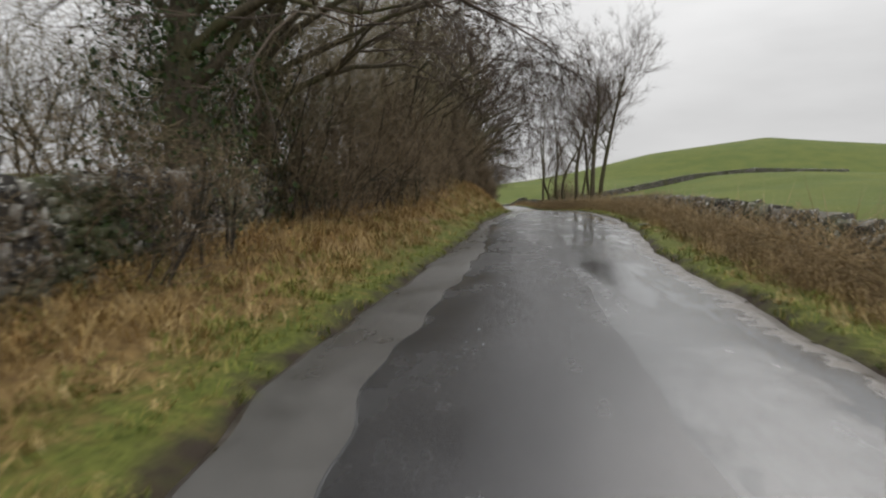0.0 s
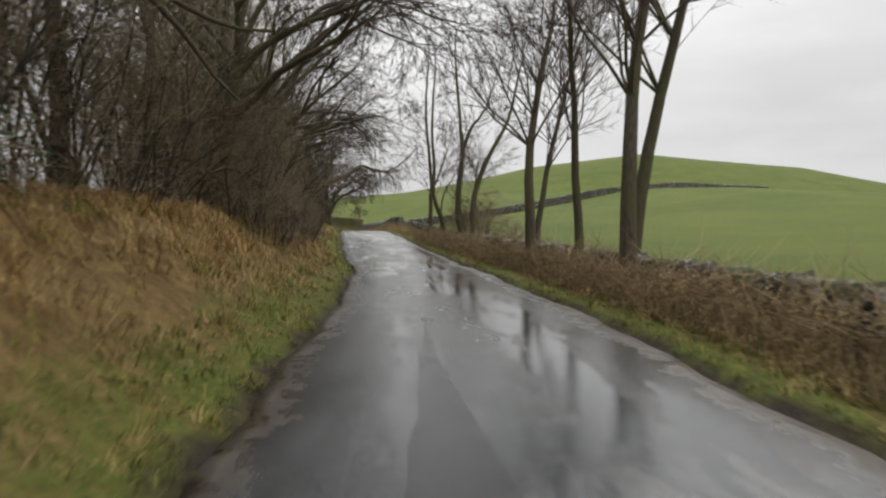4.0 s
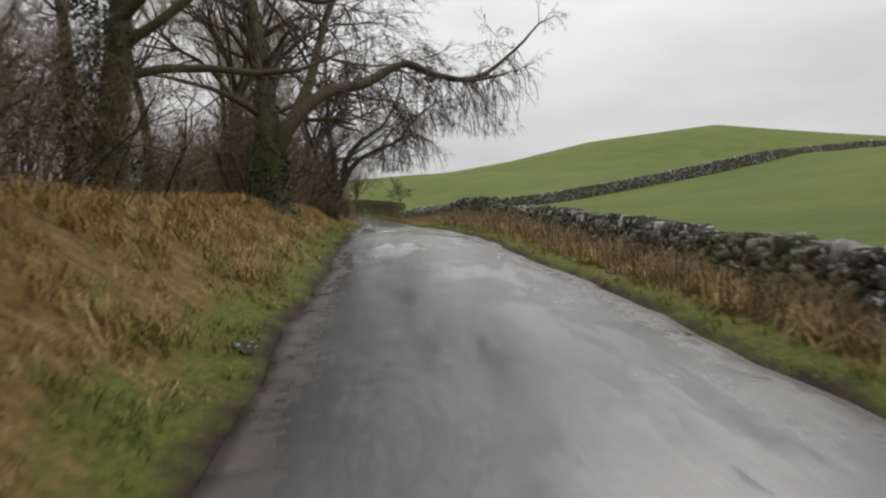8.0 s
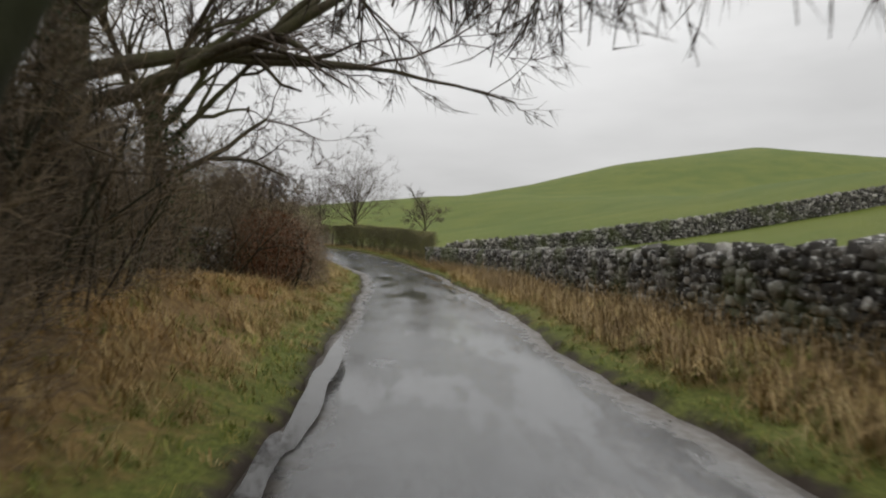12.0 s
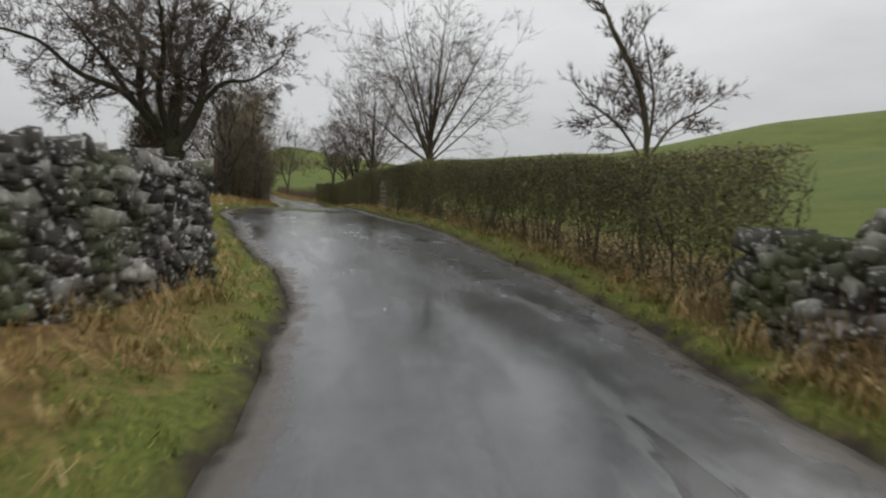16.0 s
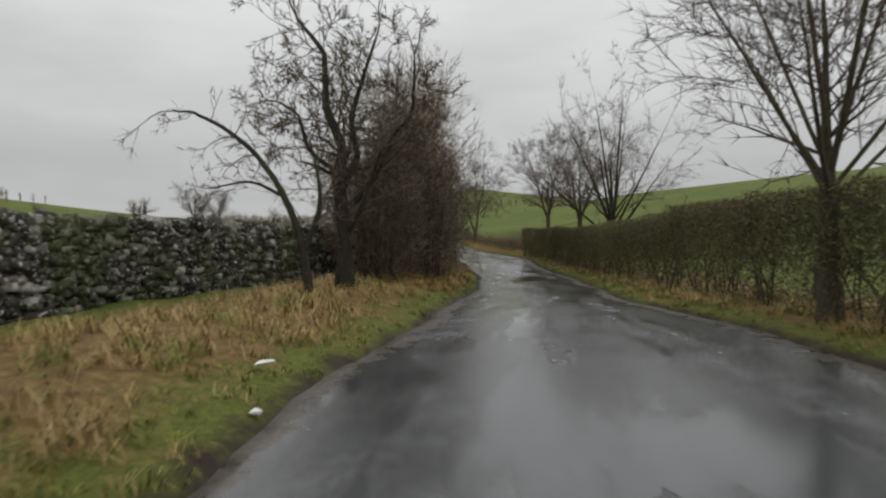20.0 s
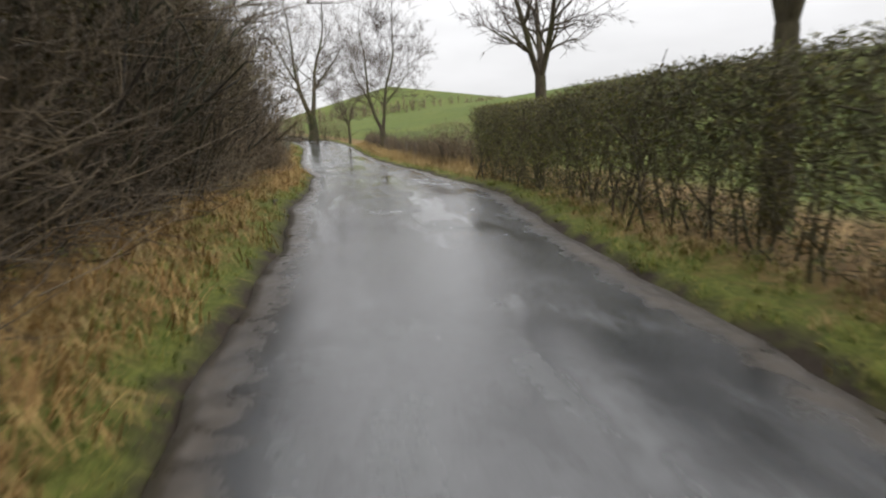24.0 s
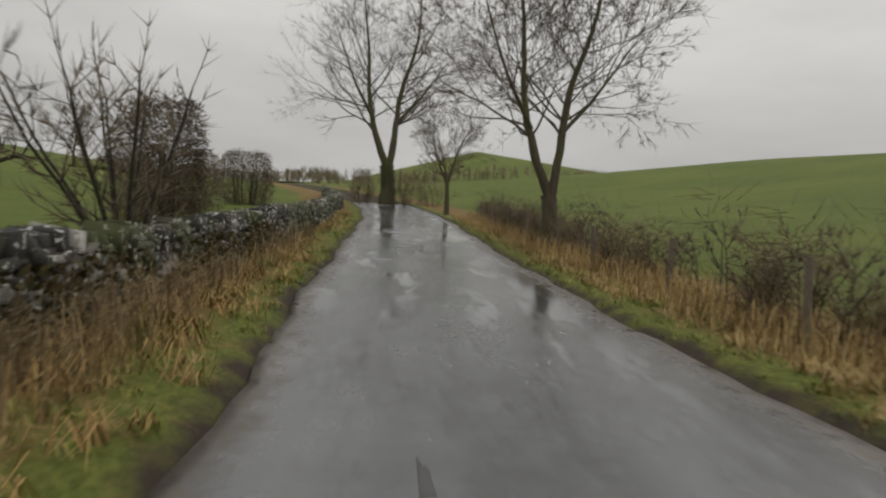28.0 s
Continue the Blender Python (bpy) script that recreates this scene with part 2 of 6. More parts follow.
HEDGE_TWIG = plant_mat("hedge_twigs", (0.06, 0.056, 0.03), (0.115, 0.105, 0.055), (0.18, 0.155, 0.085))
HEDGE_LEAF = plant_mat("hedge_leaves", (0.10, 0.115, 0.027), (0.185, 0.182, 0.048), (0.26, 0.21, 0.085))
OLIVE_LEAF = plant_mat("olive_brown_leaves", (0.035, 0.033, 0.012), (0.07, 0.058, 0.02), (0.12, 0.085, 0.035))
IVY = plant_mat("ivy_leaves", (0.018, 0.035, 0.010), (0.035, 0.06, 0.015), (0.06, 0.08, 0.025), rough=0.45)
WEEDS = plant_mat("dead_weeds", (0.15, 0.10, 0.05), (0.26, 0.185, 0.092), (0.40, 0.30, 0.16), scale=0.8)
DEAD_LEAF = plant_mat("brown_leaves", (0.13, 0.05, 0.022), (0.20, 0.085, 0.04), (0.26, 0.13, 0.06))
BARK = bark_mat("bark", (0.036, 0.029, 0.021), (0.115, 0.092, 0.064), (0.075, 0.08, 0.026))
DARK_BARK = bark_mat("dark_bark", (0.02, 0.017, 0.014), (0.055, 0.045, 0.035), (0.04, 0.048, 0.02))
STONE = stone_mat("limestone")
MOSSY_STONE = stone_mat("mossy_limestone", 0.6, 0.43)
WOOD = plain_mat("weathered_wood", (0.17, 0.14, 0.105), 0.8, 12.0, 0.5)
STEEL = plain_mat("galvanised_steel", (0.32, 0.33, 0.33), 0.45, 30.0, 0.25)
WATER = plain_mat("standing_water", (0.02, 0.018, 0.015), 0.03, 3.0, 0.3)
PAPER = plain_mat("white_litter", (0.75, 0.75, 0.72), 0.6, 30.0, 0.15)

# ---- the lane as a line: metres along it (s), metres to its right (d) ----
RX = [-0.23, -0.16, -0.08, 0.0, 0.32, 1.44, 2.56, 3.37, 3.73, 3.63, 3.27, 3.05, 2.97, 2.64, 2.60, 2.45, 1.75, -0.53, -4.39,
      -8.61, -11.23, -13.69, -17.12, -21.0, -25.42]
RY = [-30.0, -20.0, -10.0, 0.0, 9.99, 19.93, 29.87, 39.83, 49.82, 59.82, 69.82, 79.81, 89.81, 99.81, 109.81, 119.8, 129.78,
      139.5, 148.71, 157.76, 167.39, 177.08, 186.47, 195.68, 204.65]
RZ = [0.0, 0.0, 0.0, 0.02, 0.49, 0.89, 1.10, 1.16, 1.08, 0.99, 1.06, 1.31, 1.44, 1.21, 0.82, 0.44, 0.22, 0.21, 0.65, 0.65, 0.53,
      0.09, -0.12, -0.06, -0.12]
knots = [(-30 + 10 * i, x, y, z) for i, (x, y, z) in enumerate(zip(RX, RY, RZ))]
px, py, turn = RX[-1], RY[-1], 29.0
for i in range(1, 60):
    turn = max(26.4, turn - 0.9) if i < 5 else min(turn + 4, 52)
    px, py = px - 10 * math.sin(radians(turn)), py + 10 * math.cos(radians(turn))
    run = 210 + 10 * i
    knots.append((run, px, py, -0.18 + 2.0 * min(max((run - 224) / 70, 0), 1.3) ** 1.5))
KN = np.array([(-900.0, RX[0] - 6.5, -900.0, 0.0), *knots])


def smooth(x, a, b):
    t = np.clip((np.asarray(x, float) - a) / (b - a), 0, 1)
    return t * t * (3 - 2 * t)


# a dense line, smoothed once so that it has no kinks
SD = np.arange(-60, 640, 1.0)
LINE = np.stack([np.interp(SD, KN[:, 0], KN[:, k]) for k in (1, 2, 3)], 1)
ker = np.hanning(13) / np.hanning(13).sum()
LINE = np.stack([np.convolve(np.pad(c, 6, mode="reflect", reflect_type="odd"), ker, "valid") for c in LINE.T], 1)
TAN = np.gradient(LINE[:, :2], axis=0)
TAN /= np.hypot(*TAN.T)[:, None]
CHORD = np.array([-math.sin(radians(11)), math.cos(radians(11))])


def base_line(s):
    """Position, tangent on the lane's line; straight on beyond its ends."""
    s = np.asarray(s, float)
    c = np.clip(s, SD[0], SD[-1])
    p = np.stack([np.interp(c, SD, LINE[:, k]) for k in range(3)], -1)
    t = np.stack([np.interp(c, SD, TAN[:, k]) for k in range(2)], -1)
    t /= np.linalg.norm(t, axis=-1)[..., None]
    p[..., :2] += (s - c)[..., None] * t
    return p, t


LS = [-60, 5, 14, 23, 35, 53, 62, 75, 98, 117, 125, 132, 137, 141, 147, 150, 157, 163, 168, 175, 188, 200, 211, 218, 222, 640]
LD = [-1.6, -1.65, -1.15, -1.45, -1.3, -0.75, -1.05, -0.9, -1.14, -1.25, -1.1, -0.7, -0.45, -0.45, -1.15, -1.4, -1.7, -1.85, -1.5, -1.2, -1.0, -1.35, -0.87,
      -1.1, -1.2, -1.2]
RS = [-60, 7, 15, 22, 35, 53, 62, 75, 98, 110, 118, 126, 134, 140, 145, 155, 163, 168, 174, 180, 187, 194, 200, 211, 218, 640]
RD = [2.9, 2.9, 3.0, 3.4, 3.14, 3.0, 3.15, 3.35, 2.75, 2.45, 2.75, 2.75, 3.25, 3.7, 4.0, 4.1, 4.4, 3.8, 2.7, 2.8, 2.75, 2.75, 3.4, 3.3, 3.25, 3.2]


def wob(s, k):
    s = np.asarray(s, float)
    return 0.10 * np.sin(s * 0.71 + k) + 0.06 * np.sin(s * 1.93 + 2 * k) + 0.04 * np.sin(s * 4.7 + 3 * k)


EDGE_NOISE = np.random.default_rng(77).normal(0, 1, 4000)


def ragged(s, k):
    """Uneven detail of about a hand's width along an edge."""
    u = (np.asarray(s, float) + 100) * 5.0 + 311 * k
    i = np.floor(u).astype(int) % 3990
    f = u - np.floor(u)
    return EDGE_NOISE[i] * (1 - f) + EDGE_NOISE[i + 1] * f


def left_edge(s):
    return np.interp(s, LS, LD) + 0.6 * wob(s, 1.0)


def right_edge(s):
    return np.interp(s, RS, RD) + 0.6 * wob(s, 2.3)


HILLS = [(237, 440, 183, 79, 35), (0, 272, 106, 123, 8), (-134, 491, 50, 50, 29), (159, 514, 114, 67, 5), (159, 705, 74, 211, 28), (-278, 300, 84, 90, 17)]


def plane(s, d):
    """World x, y of lane coordinates; far off, the curve of the lane dies out."""
    s, d = np.broadcast_arrays(np.asarray(s, float), np.asarray(d, float))
    p, t = base_line(s)
    n = np.stack([t[..., 1], -t[..., 0]], -1)
    w = smooth(np.abs(d), 12, 110)[..., None]
    straight = np.array([3.0, 0.0]) + s[..., None] * CHORD * 0.985
    n2 = np.array([CHORD[1], -CHORD[0]])
    a, b = p[..., :2] + d[..., None] * n, straight + d[..., None] * n2
    return a * (1 - w) + b * w, p[..., 2]


def ground_z(s, d):
    """Height of the ground sheet in lane coordinates."""
    s, d = np.broadcast_arrays(np.asarray(s, float), np.asarray(d, float))
    xy, z0 = plane(s, d)
    ul, ur = left_edge(s) - d, d - right_edge(s)
    bank = np.interp(s, [-20, 5, 18, 30, 56, 62, 74, 80, 112, 122, 145, 172, 190, 210, 225], [0.3, 0.35, 0.8, 1.9, 1.5, 1.7, 1.6, 1.2, 1.0, 0.35, 0.35, 0.45, 0.5, 0.25, 0.2])
    wide = np.interp(s, [0, 25, 60, 110, 122], [3.0, 3.0, 3.0, 3.0, 2.0])
    z = 0.06 * smooth(ul, 0, 0.3) + bank * smooth(ul / wide, 0.05, 1.0)
    z = z + np.interp(s, [-20, 15, 60, 140, 200, 240], [0.10, 0.03, 0.0, -0.01, -0.02, 0.0]) * np.clip(ul - 4, 0, 60)
    low = np.interp(s, [0, 80, 97, 104, 125, 140, 150, 200, 210], [-0.15, -0.1, 0.1, 0.35, 0.25, 0.2, 0.1, 0.1, -0.1])
    rise = np.interp(s, [-20, 60, 95, 122, 140, 165, 200, 260], [0.01, 0.025, 0.05, 0.10, 0.10, 0.05, 0.05, 0.05])
    zr = 0.06 * smooth(ur, 0, 0.3) + low * smooth(ur, 0.3, 1.8) + rise * np.clip(ur - 3.5, 0, 55)
    z = np.where(ul > 0, z, np.where(ur > 0, zr, -0.06))
    far = smooth(np.abs(d), 15, 90)
    for x, y, a, b, h in HILLS:
        z = z + far * h * np.exp(-(((xy[..., 0] - x) / a) ** 2) - ((xy[..., 1] - y) / b) ** 2)
    lump = 0.03 * np.sin(s * 1.7 + d * 2.1) + 0.025 * np.sin(s * 3.1 - d * 1.3)
    z = z + lump * smooth(np.maximum(ul, ur), 0.2, 1.0)
    return z + z0


def spot(s, d, up=0.0):
    xy, _ = plane(s, d)
    return Vector((float(xy[0]), float(xy[1]), float(ground_z(s, d)) + up))


def lane_of(x, y):
    """Lane coordinates of a place near the lane."""
    i = int(np.argmin((LINE[:, 0] - x) ** 2 + (LINE[:, 1] - y) ** 2))
    t = TAN[i]
    ox, oy = x - LINE[i, 0], y - LINE[i, 1]
    return SD[i] + ox * t[0] + oy * t[1], ox * t[1] - oy * t[0]


def heading(s):
    _, t = base_line(float(s))
    return math.degrees(math.atan2(-t[0], t[1]))


# ---- mesh helpers ----
def mesh_of(name, verts, faces, material, uv=None, flat=True):
    me = bpy.data.meshes.new(name)
    if isinstance(faces, np.ndarray):
        n, k = faces.shape
        me.vertices.add(len(verts))
        me.vertices.foreach_set("co", np.asarray(verts, np.float32).ravel())
        me.loops.add(n * k)
        me.loops.foreach_set("vertex_index", faces.astype(np.int32).ravel())
        me.polygons.add(n)
        me.polygons.foreach_set("loop_start", np.arange(0, n * k, k, dtype=np.int32))
        me.update(calc_edges=True)
    else:
        me.from_pydata([tuple(v) for v in verts], [], faces)
    me.materials.append(material)
    if uv is not None:
        lay = me.uv_layers.new(name="UVMap")
        idx = np.empty(len(me.loops), np.int32)
        me.loops.foreach_get("vertex_index", idx)
        lay.data.foreach_set("uv", np.asarray(uv, np.float32)[idx].ravel())
    if not flat:
        me.polygons.foreach_set("use_smooth", np.ones(len(me.polygons), bool))
    return me


def part(name, me, parent, label=""):
    ob = new(name, me)
    ob.parent = parent
    if label:
        ob["label"] = label
    return ob


def empty_at(name, m):
    ob = new(name)
    ob.matrix_world = m
    return ob


def grid_faces(rows, cols):
    i = np.arange(rows - 1)[:, None] * cols + np.arange(cols - 1)[None, :]
    return np.stack([i, i + 1, i + cols + 1, i + cols], -1).reshape(-1, 4)


def merge(pieces):
    """Joins (verts, faces) pieces with faces of one size."""
    vs, fs, at = [], [], 0
    for v, f in pieces:
        vs.append(v)
        fs.append(f + at)
        at += len(v)
    return np.concatenate(vs), np.concatenate(fs)


def tubes(segs, sides):
    """Prisms round segments: rows of x0 y0 z0 x1 y1 z1 r0 r1."""
    a = np.asarray(segs, float)
    p, q, r = a[:, 0:3], a[:, 3:6], a[:, 6:8]
    w = q - p
    w /= np.maximum(np.linalg.norm(w, axis=1), 1e-6)[:, None]
    ref = np.where(np.abs(w[:, 2:3]) > 0.9, [[1.0, 0, 0]], [[0, 0, 1.0]])
    u = np.cross(w, ref)
    u /= np.linalg.norm(u, axis=1)[:, None]
    v = np.cross(w, u)
    ang = np.arange(sides) * 2 * np.pi / sides
    ring = u[:, None] * np.cos(ang)[None, :, None] + v[:, None] * np.sin(ang)[None, :, None]
    lo, hi = p[:, None] + ring * r[:, None, 0:1], q[:, None] + ring * r[:, None, 1:2]
    verts = np.concatenate([lo, hi], 1).reshape(-1, 3)
    k = np.arange(sides)
    one = np.stack([k, (k + 1) % sides, (k + 1) % sides + sides, k + sides], -1)
    faces = (np.arange(len(a))[:, None, None] * 2 * sides + one[None]).reshape(-1, 4)
    return verts, faces


def sweep(line, rad, sides, rng):
    """One unbroken tube along a line, a little lumpy."""
    line = np.asarray(line, float)
    w = np.gradient(line, axis=0)
    w /= np.linalg.norm(w, axis=1)[:, None]
    u = np.cross(w[0], [0.3, 1.0, 0.1])
    rings, ang = [], np.arange(sides) * 2 * np.pi / sides
    lump = rng.normal(0, 0.07, sides)
    for p, d, r in zip(line, w, rad):
        u = u - (u @ d) * d
        u = u / np.linalg.norm(u)
        v = np.cross(d, u)
        k = r * (1 + lump + rng.normal(0, 0.05, sides))
        rings.append(p + k[:, None] * (np.cos(ang)[:, None] * u + np.sin(ang)[:, None] * v))
    k = np.arange(sides)
    one = np.stack([k, (k + 1) % sides, (k + 1) % sides + sides, k + sides], -1)
    faces = (np.arange(len(line) - 1)[:, None, None] * sides + one[None]).reshape(-1, 4)
    return np.concatenate(rings), faces


def spikes(segs):
    """Twig ends: three-sided, tapering to a point."""
    v, f = tubes(segs, 3)
    v = v.reshape(-1, 6, 3)
    tip = v[:, 3:].mean(1, keepdims=True)
    v = np.concatenate([v[:, :3], tip], 1).reshape(-1, 3)
    one = np.array([(0, 1, 3), (1, 2, 3), (2, 0, 3)])
    return v, (np.arange(len(segs))[:, None, None] * 4 + one[None]).reshape(-1, 3)


def both(quads, tris):
    """One list of faces from four-sided and three-sided pieces."""
    v = np.concatenate([quads[0], tris[0]])
    q = quads[1]
    return v, np.concatenate([q[:, [0, 1, 2]], q[:, [0, 2, 3]], tris[1] + len(quads[0])])


def leaf_cards(points, size, rng):
    """Small folded leaves, two triangles each, at the given points."""
    n = len(points)
    u, v = rng.normal(size=(n, 3)), rng.normal(size=(n, 3))
    u /= np.linalg.norm(u, axis=1)[:, None]
    v -= (v * u).sum(1)[:, None] * u
    v /= np.linalg.norm(v, axis=1)[:, None]
    k = size * rng.uniform(0.6, 1.4, (n, 1))
    verts = np.stack([points - u * k, points - v * k * 0.55 + 0.2 * k * np.cross(u, v), points + u * k, points + v * k * 0.55 + 0.2 * k * np.cross(u, v)], 1)
    return verts.reshape(-1, 3), np.arange(4 * n).reshape(-1, 4)


# ---- ground, road ----
s_near = np.arange(-60, 300, 1.0)
s_all = np.concatenate([[-900, -600, -400, -260, -170, -110, -80], s_near, np.arange(300, 420, 6.0), [430, 470, 530, 600, 700, 850, 1100, 1500]])
u_out = np.array([0.0, 0.12, 0.3, 0.55, 0.9, 1.3, 1.8, 2.4, 3.0, 3.6, 4.4, 5.4, 7, 9, 12, 16, 22, 30, 42, 58, 80, 110, 150, 200, 270, 370, 520, 800, 1300])
S, UO = np.meshgrid(s_all, u_out, indexing="ij")
DL, DR = left_edge(S) - UO, right_edge(S) + UO
DD = np.concatenate([DL[:, ::-1], (left_edge(s_all) + 0.35)[:, None], (right_edge(s_all) - 0.35)[:, None], DR], 1)
UU = np.concatenate([-UO[:, ::-1], np.zeros((len(s_all), 2)), UO], 1)
SS = np.repeat(s_all[:, None], DD.shape[1], 1)
gxy, _ = plane(SS, DD)
gv = np.concatenate([gxy, ground_z(SS, DD)[..., None]], -1).reshape(-1, 3)
ground = new("ground", mesh_of("ground", gv, grid_faces(*DD.shape)[:, ::-1], GROUND, np.stack([SS, UU], -1).reshape(-1, 2), flat=False))
tagged(ground, "rough grass verges and wet green sheep pasture rising to hills", "ground", kind="structure")

s_road = np.arange(-60, 268, 0.5)
cross = np.array([0, 0.03, 0.07, 0.12, 0.2, 0.3, 0.4, 0.5, 0.6, 0.7, 0.8, 0.88, 0.93, 0.97, 1.0])
RSg, CR = np.meshgrid(s_road, cross, indexing="ij")
le, re_ = left_edge(RSg), right_edge(RSg)
RDg = le + (re_ - le) * CR
rxy, rz = plane(RSg, RDg)
camber = 0.045 * (1 - (2 * CR - 1) ** 2) + 0.006 * np.sin(RSg * 0.9 + RDg * 1.7) + 0.004 * np.sin(RSg * 2.3 - RDg * 3.1)
rv = np.concatenate([rxy, (rz + camber - 0.02)[..., None]], -1)
skirt = rv[:, [0, -1]].copy()
skirt[..., 2] -= 0.12
rv = np.concatenate([skirt[:, :1], rv, skirt[:, 1:]], 1)
ruv = np.stack([np.pad(RSg, ((0, 0), (1, 1)), mode="edge"), np.pad(RDg, ((0, 0), (1, 1)), mode="edge")], -1)
road = new("road", mesh_of("road", rv.reshape(-1, 3), grid_faces(*rv.shape[:2])[:, ::-1], ASPHALT, ruv.reshape(-1, 2), flat=False))
gap = np.minimum(RDg - le, re_ - RDg)
edge_uv = np.stack([np.pad(RSg, ((0, 0), (1, 1)), mode="edge"), np.pad(gap, ((0, 0), (1, 1)))], -1).reshape(-1, 2)
edge_layer = road.data.uv_layers.new(name="EdgeMap")
loop_at = np.empty(len(road.data.loops), np.int32)
road.data.loops.foreach_get("vertex_index", loop_at)
edge_layer.data.foreach_set("uv", edge_uv.astype(np.float32)[loop_at].ravel())
tagged(road, "narrow wet asphalt lane with shiny puddled surface", "road", kind="structure")


def road_z(s, d):
    le, r = left_edge(s), right_edge(s)
    c = (d - le) / (r - le)
    _, z = plane(s, d)
    return z + 0.045 * (1 - (2 * c - 1) ** 2) + 0.006 * np.sin(s * 0.9 + d * 1.7) + 0.004 * np.sin(s * 2.3 - d * 3.1) - 0.02


def road_strip(name, s0, s1, d0, d1, material, label, k=1.0, pin=0):
    """A repair or gritty strip that lies on the road; d0 and d1 may be functions of s."""
    s = np.arange(s0, s1, 0.2)
    a = d0(s) if callable(d0) else np.full(len(s), d0) + 0.35 * wob(s * 2, k)
    b = d1(s) if callable(d1) else np.full(len(s), d1) + 0.35 * wob(s * 2, k + 1)
    ease = smooth(s, s0, s0 + 0.25 * (s1 - s0)) * (1 - smooth(s, s1 - 0.25 * (s1 - s0), s1))
    hold = a if callable(d0) and pin < 0 else b if pin > 0 else (a + b) / 2
    a, b = hold + (a - hold) * ease, hold + (b - hold) * ease
    m = np.linspace(0, 1, 7)
    d = a[:, None] + (b - a)[:, None] * m
    sg = np.repeat(s[:, None], 7, 1)
    xy, _ = plane(sg, d)
    v = np.concatenate([xy, (road_z(sg, d) + 0.005)[..., None]], -1).reshape(-1, 3)
    ob = new(name, mesh_of(name, v, grid_faces(len(s), 7)[:, ::-1], material, np.stack([sg, d], -1).reshape(-1, 2), flat=False))
    return tagged(ob, label, "road patch", kind="structure")


road_strip("road_edge_strip", -20, 22, lambda s: left_edge(s) + 0.04, lambda s: left_edge(s) + 0.78 + 0.15 * wob(s, 3), PALE,
           "pale gritty strip along the road edge", pin=-1)
road_strip("road_patch", -20, 44, lambda s: left_edge(s) + 0.8 + 0.15 * wob(s, 3), lambda s: 1.15 + 0.3 * wob(s, 2), PATCH, "dark wet resurfaced strip of the lane")


# ---- dry-stone walls ----
def stone_shape(rng):
    """A rough block of unit size with chipped corners: 8 corners and a bulged face each side."""
    c = np.array([(x, y, z) for x in (-0.5, 0.5) for y in (-0.5, 0.5) for z in (-0.5, 0.5)])
    c = c * rng.uniform(0.9, 1.03, c.shape) + rng.normal(0, 0.06, c.shape)
    mid = np.array([(0.0, -0.50, 0.0), (0.0, 0.50, 0.0), (0.0, 0.0, 0.50)]) + rng.normal(0, 0.07, (3, 3)) * (2.0, 0.6, 1.0)
    v = np.concatenate([c, mid])
    f = [(0, 4, 8), (4, 5, 8), (5, 1, 8), (1, 0, 8), (2, 3, 9), (3, 7, 9), (7, 6, 9), (6, 2, 9), (1, 5, 10), (5, 7, 10), (7, 3, 10), (3, 1, 10),
         (0, 1, 3), (0, 3, 2), (4, 6, 7), (4, 7, 5), (0, 2, 6), (0, 6, 4)]
    return v, np.array(f)


srng = np.random.default_rng(5)
STONES = [stone_shape(srng) for _ in range(10)]
STONE_MESHES = {mat: [mesh_of("stone", v, f, mat) for v, f in STONES] for mat in (STONE, MOSSY_STONE)}


def wall_stones(length, height, thick, rng, face):
    """Stones of a wall along x: place, size, tilt. The last ones are the upright coping."""
    out, z = [], 0.0
    while z < height - 0.04:
        h = rng.uniform(0.07, 0.14)
        for side in (face, -face):
            if side != face and int(z / 0.22) == int((z - h) / 0.22):
                continue
            x = rng.uniform(-0.2, 0.0)
            while x < length:
                w = rng.uniform(0.08, 0.2) if rng.random() < 0.78 else rng.uniform(0.2, 0.34)
                w = w if side == face else 2.2 * w
                tall = (h if side == face else 0.2) * (rng.uniform(0.85, 1.3) if rng.random() < 0.85 else rng.uniform(1.5, 1.9))
                lean = 0.08 * z / height
                out.append((x + w / 2, side * (thick / 4 - lean / 2 + rng.normal(0, 0.028)), z + h / 2 + rng.normal(0, 0.022), w * rng.uniform(0.9, 1.08), thick / 2 + 0.04, tall, rng.normal(0, 0.12), rng.normal(0, 0.2)))
                x += w
        z += h
    x = 0.0
    while x < length:
        w, h = rng.uniform(0.08, 0.24), rng.uniform(0.12, 0.28)
        out.append((x + w / 2, rng.normal(0, 0.03), height + h * 0.36, w, thick * rng.uniform(0.6, 0.95), h, rng.normal(0, 0.16), rng.normal(0, 0.16)))
        x += w
    return out


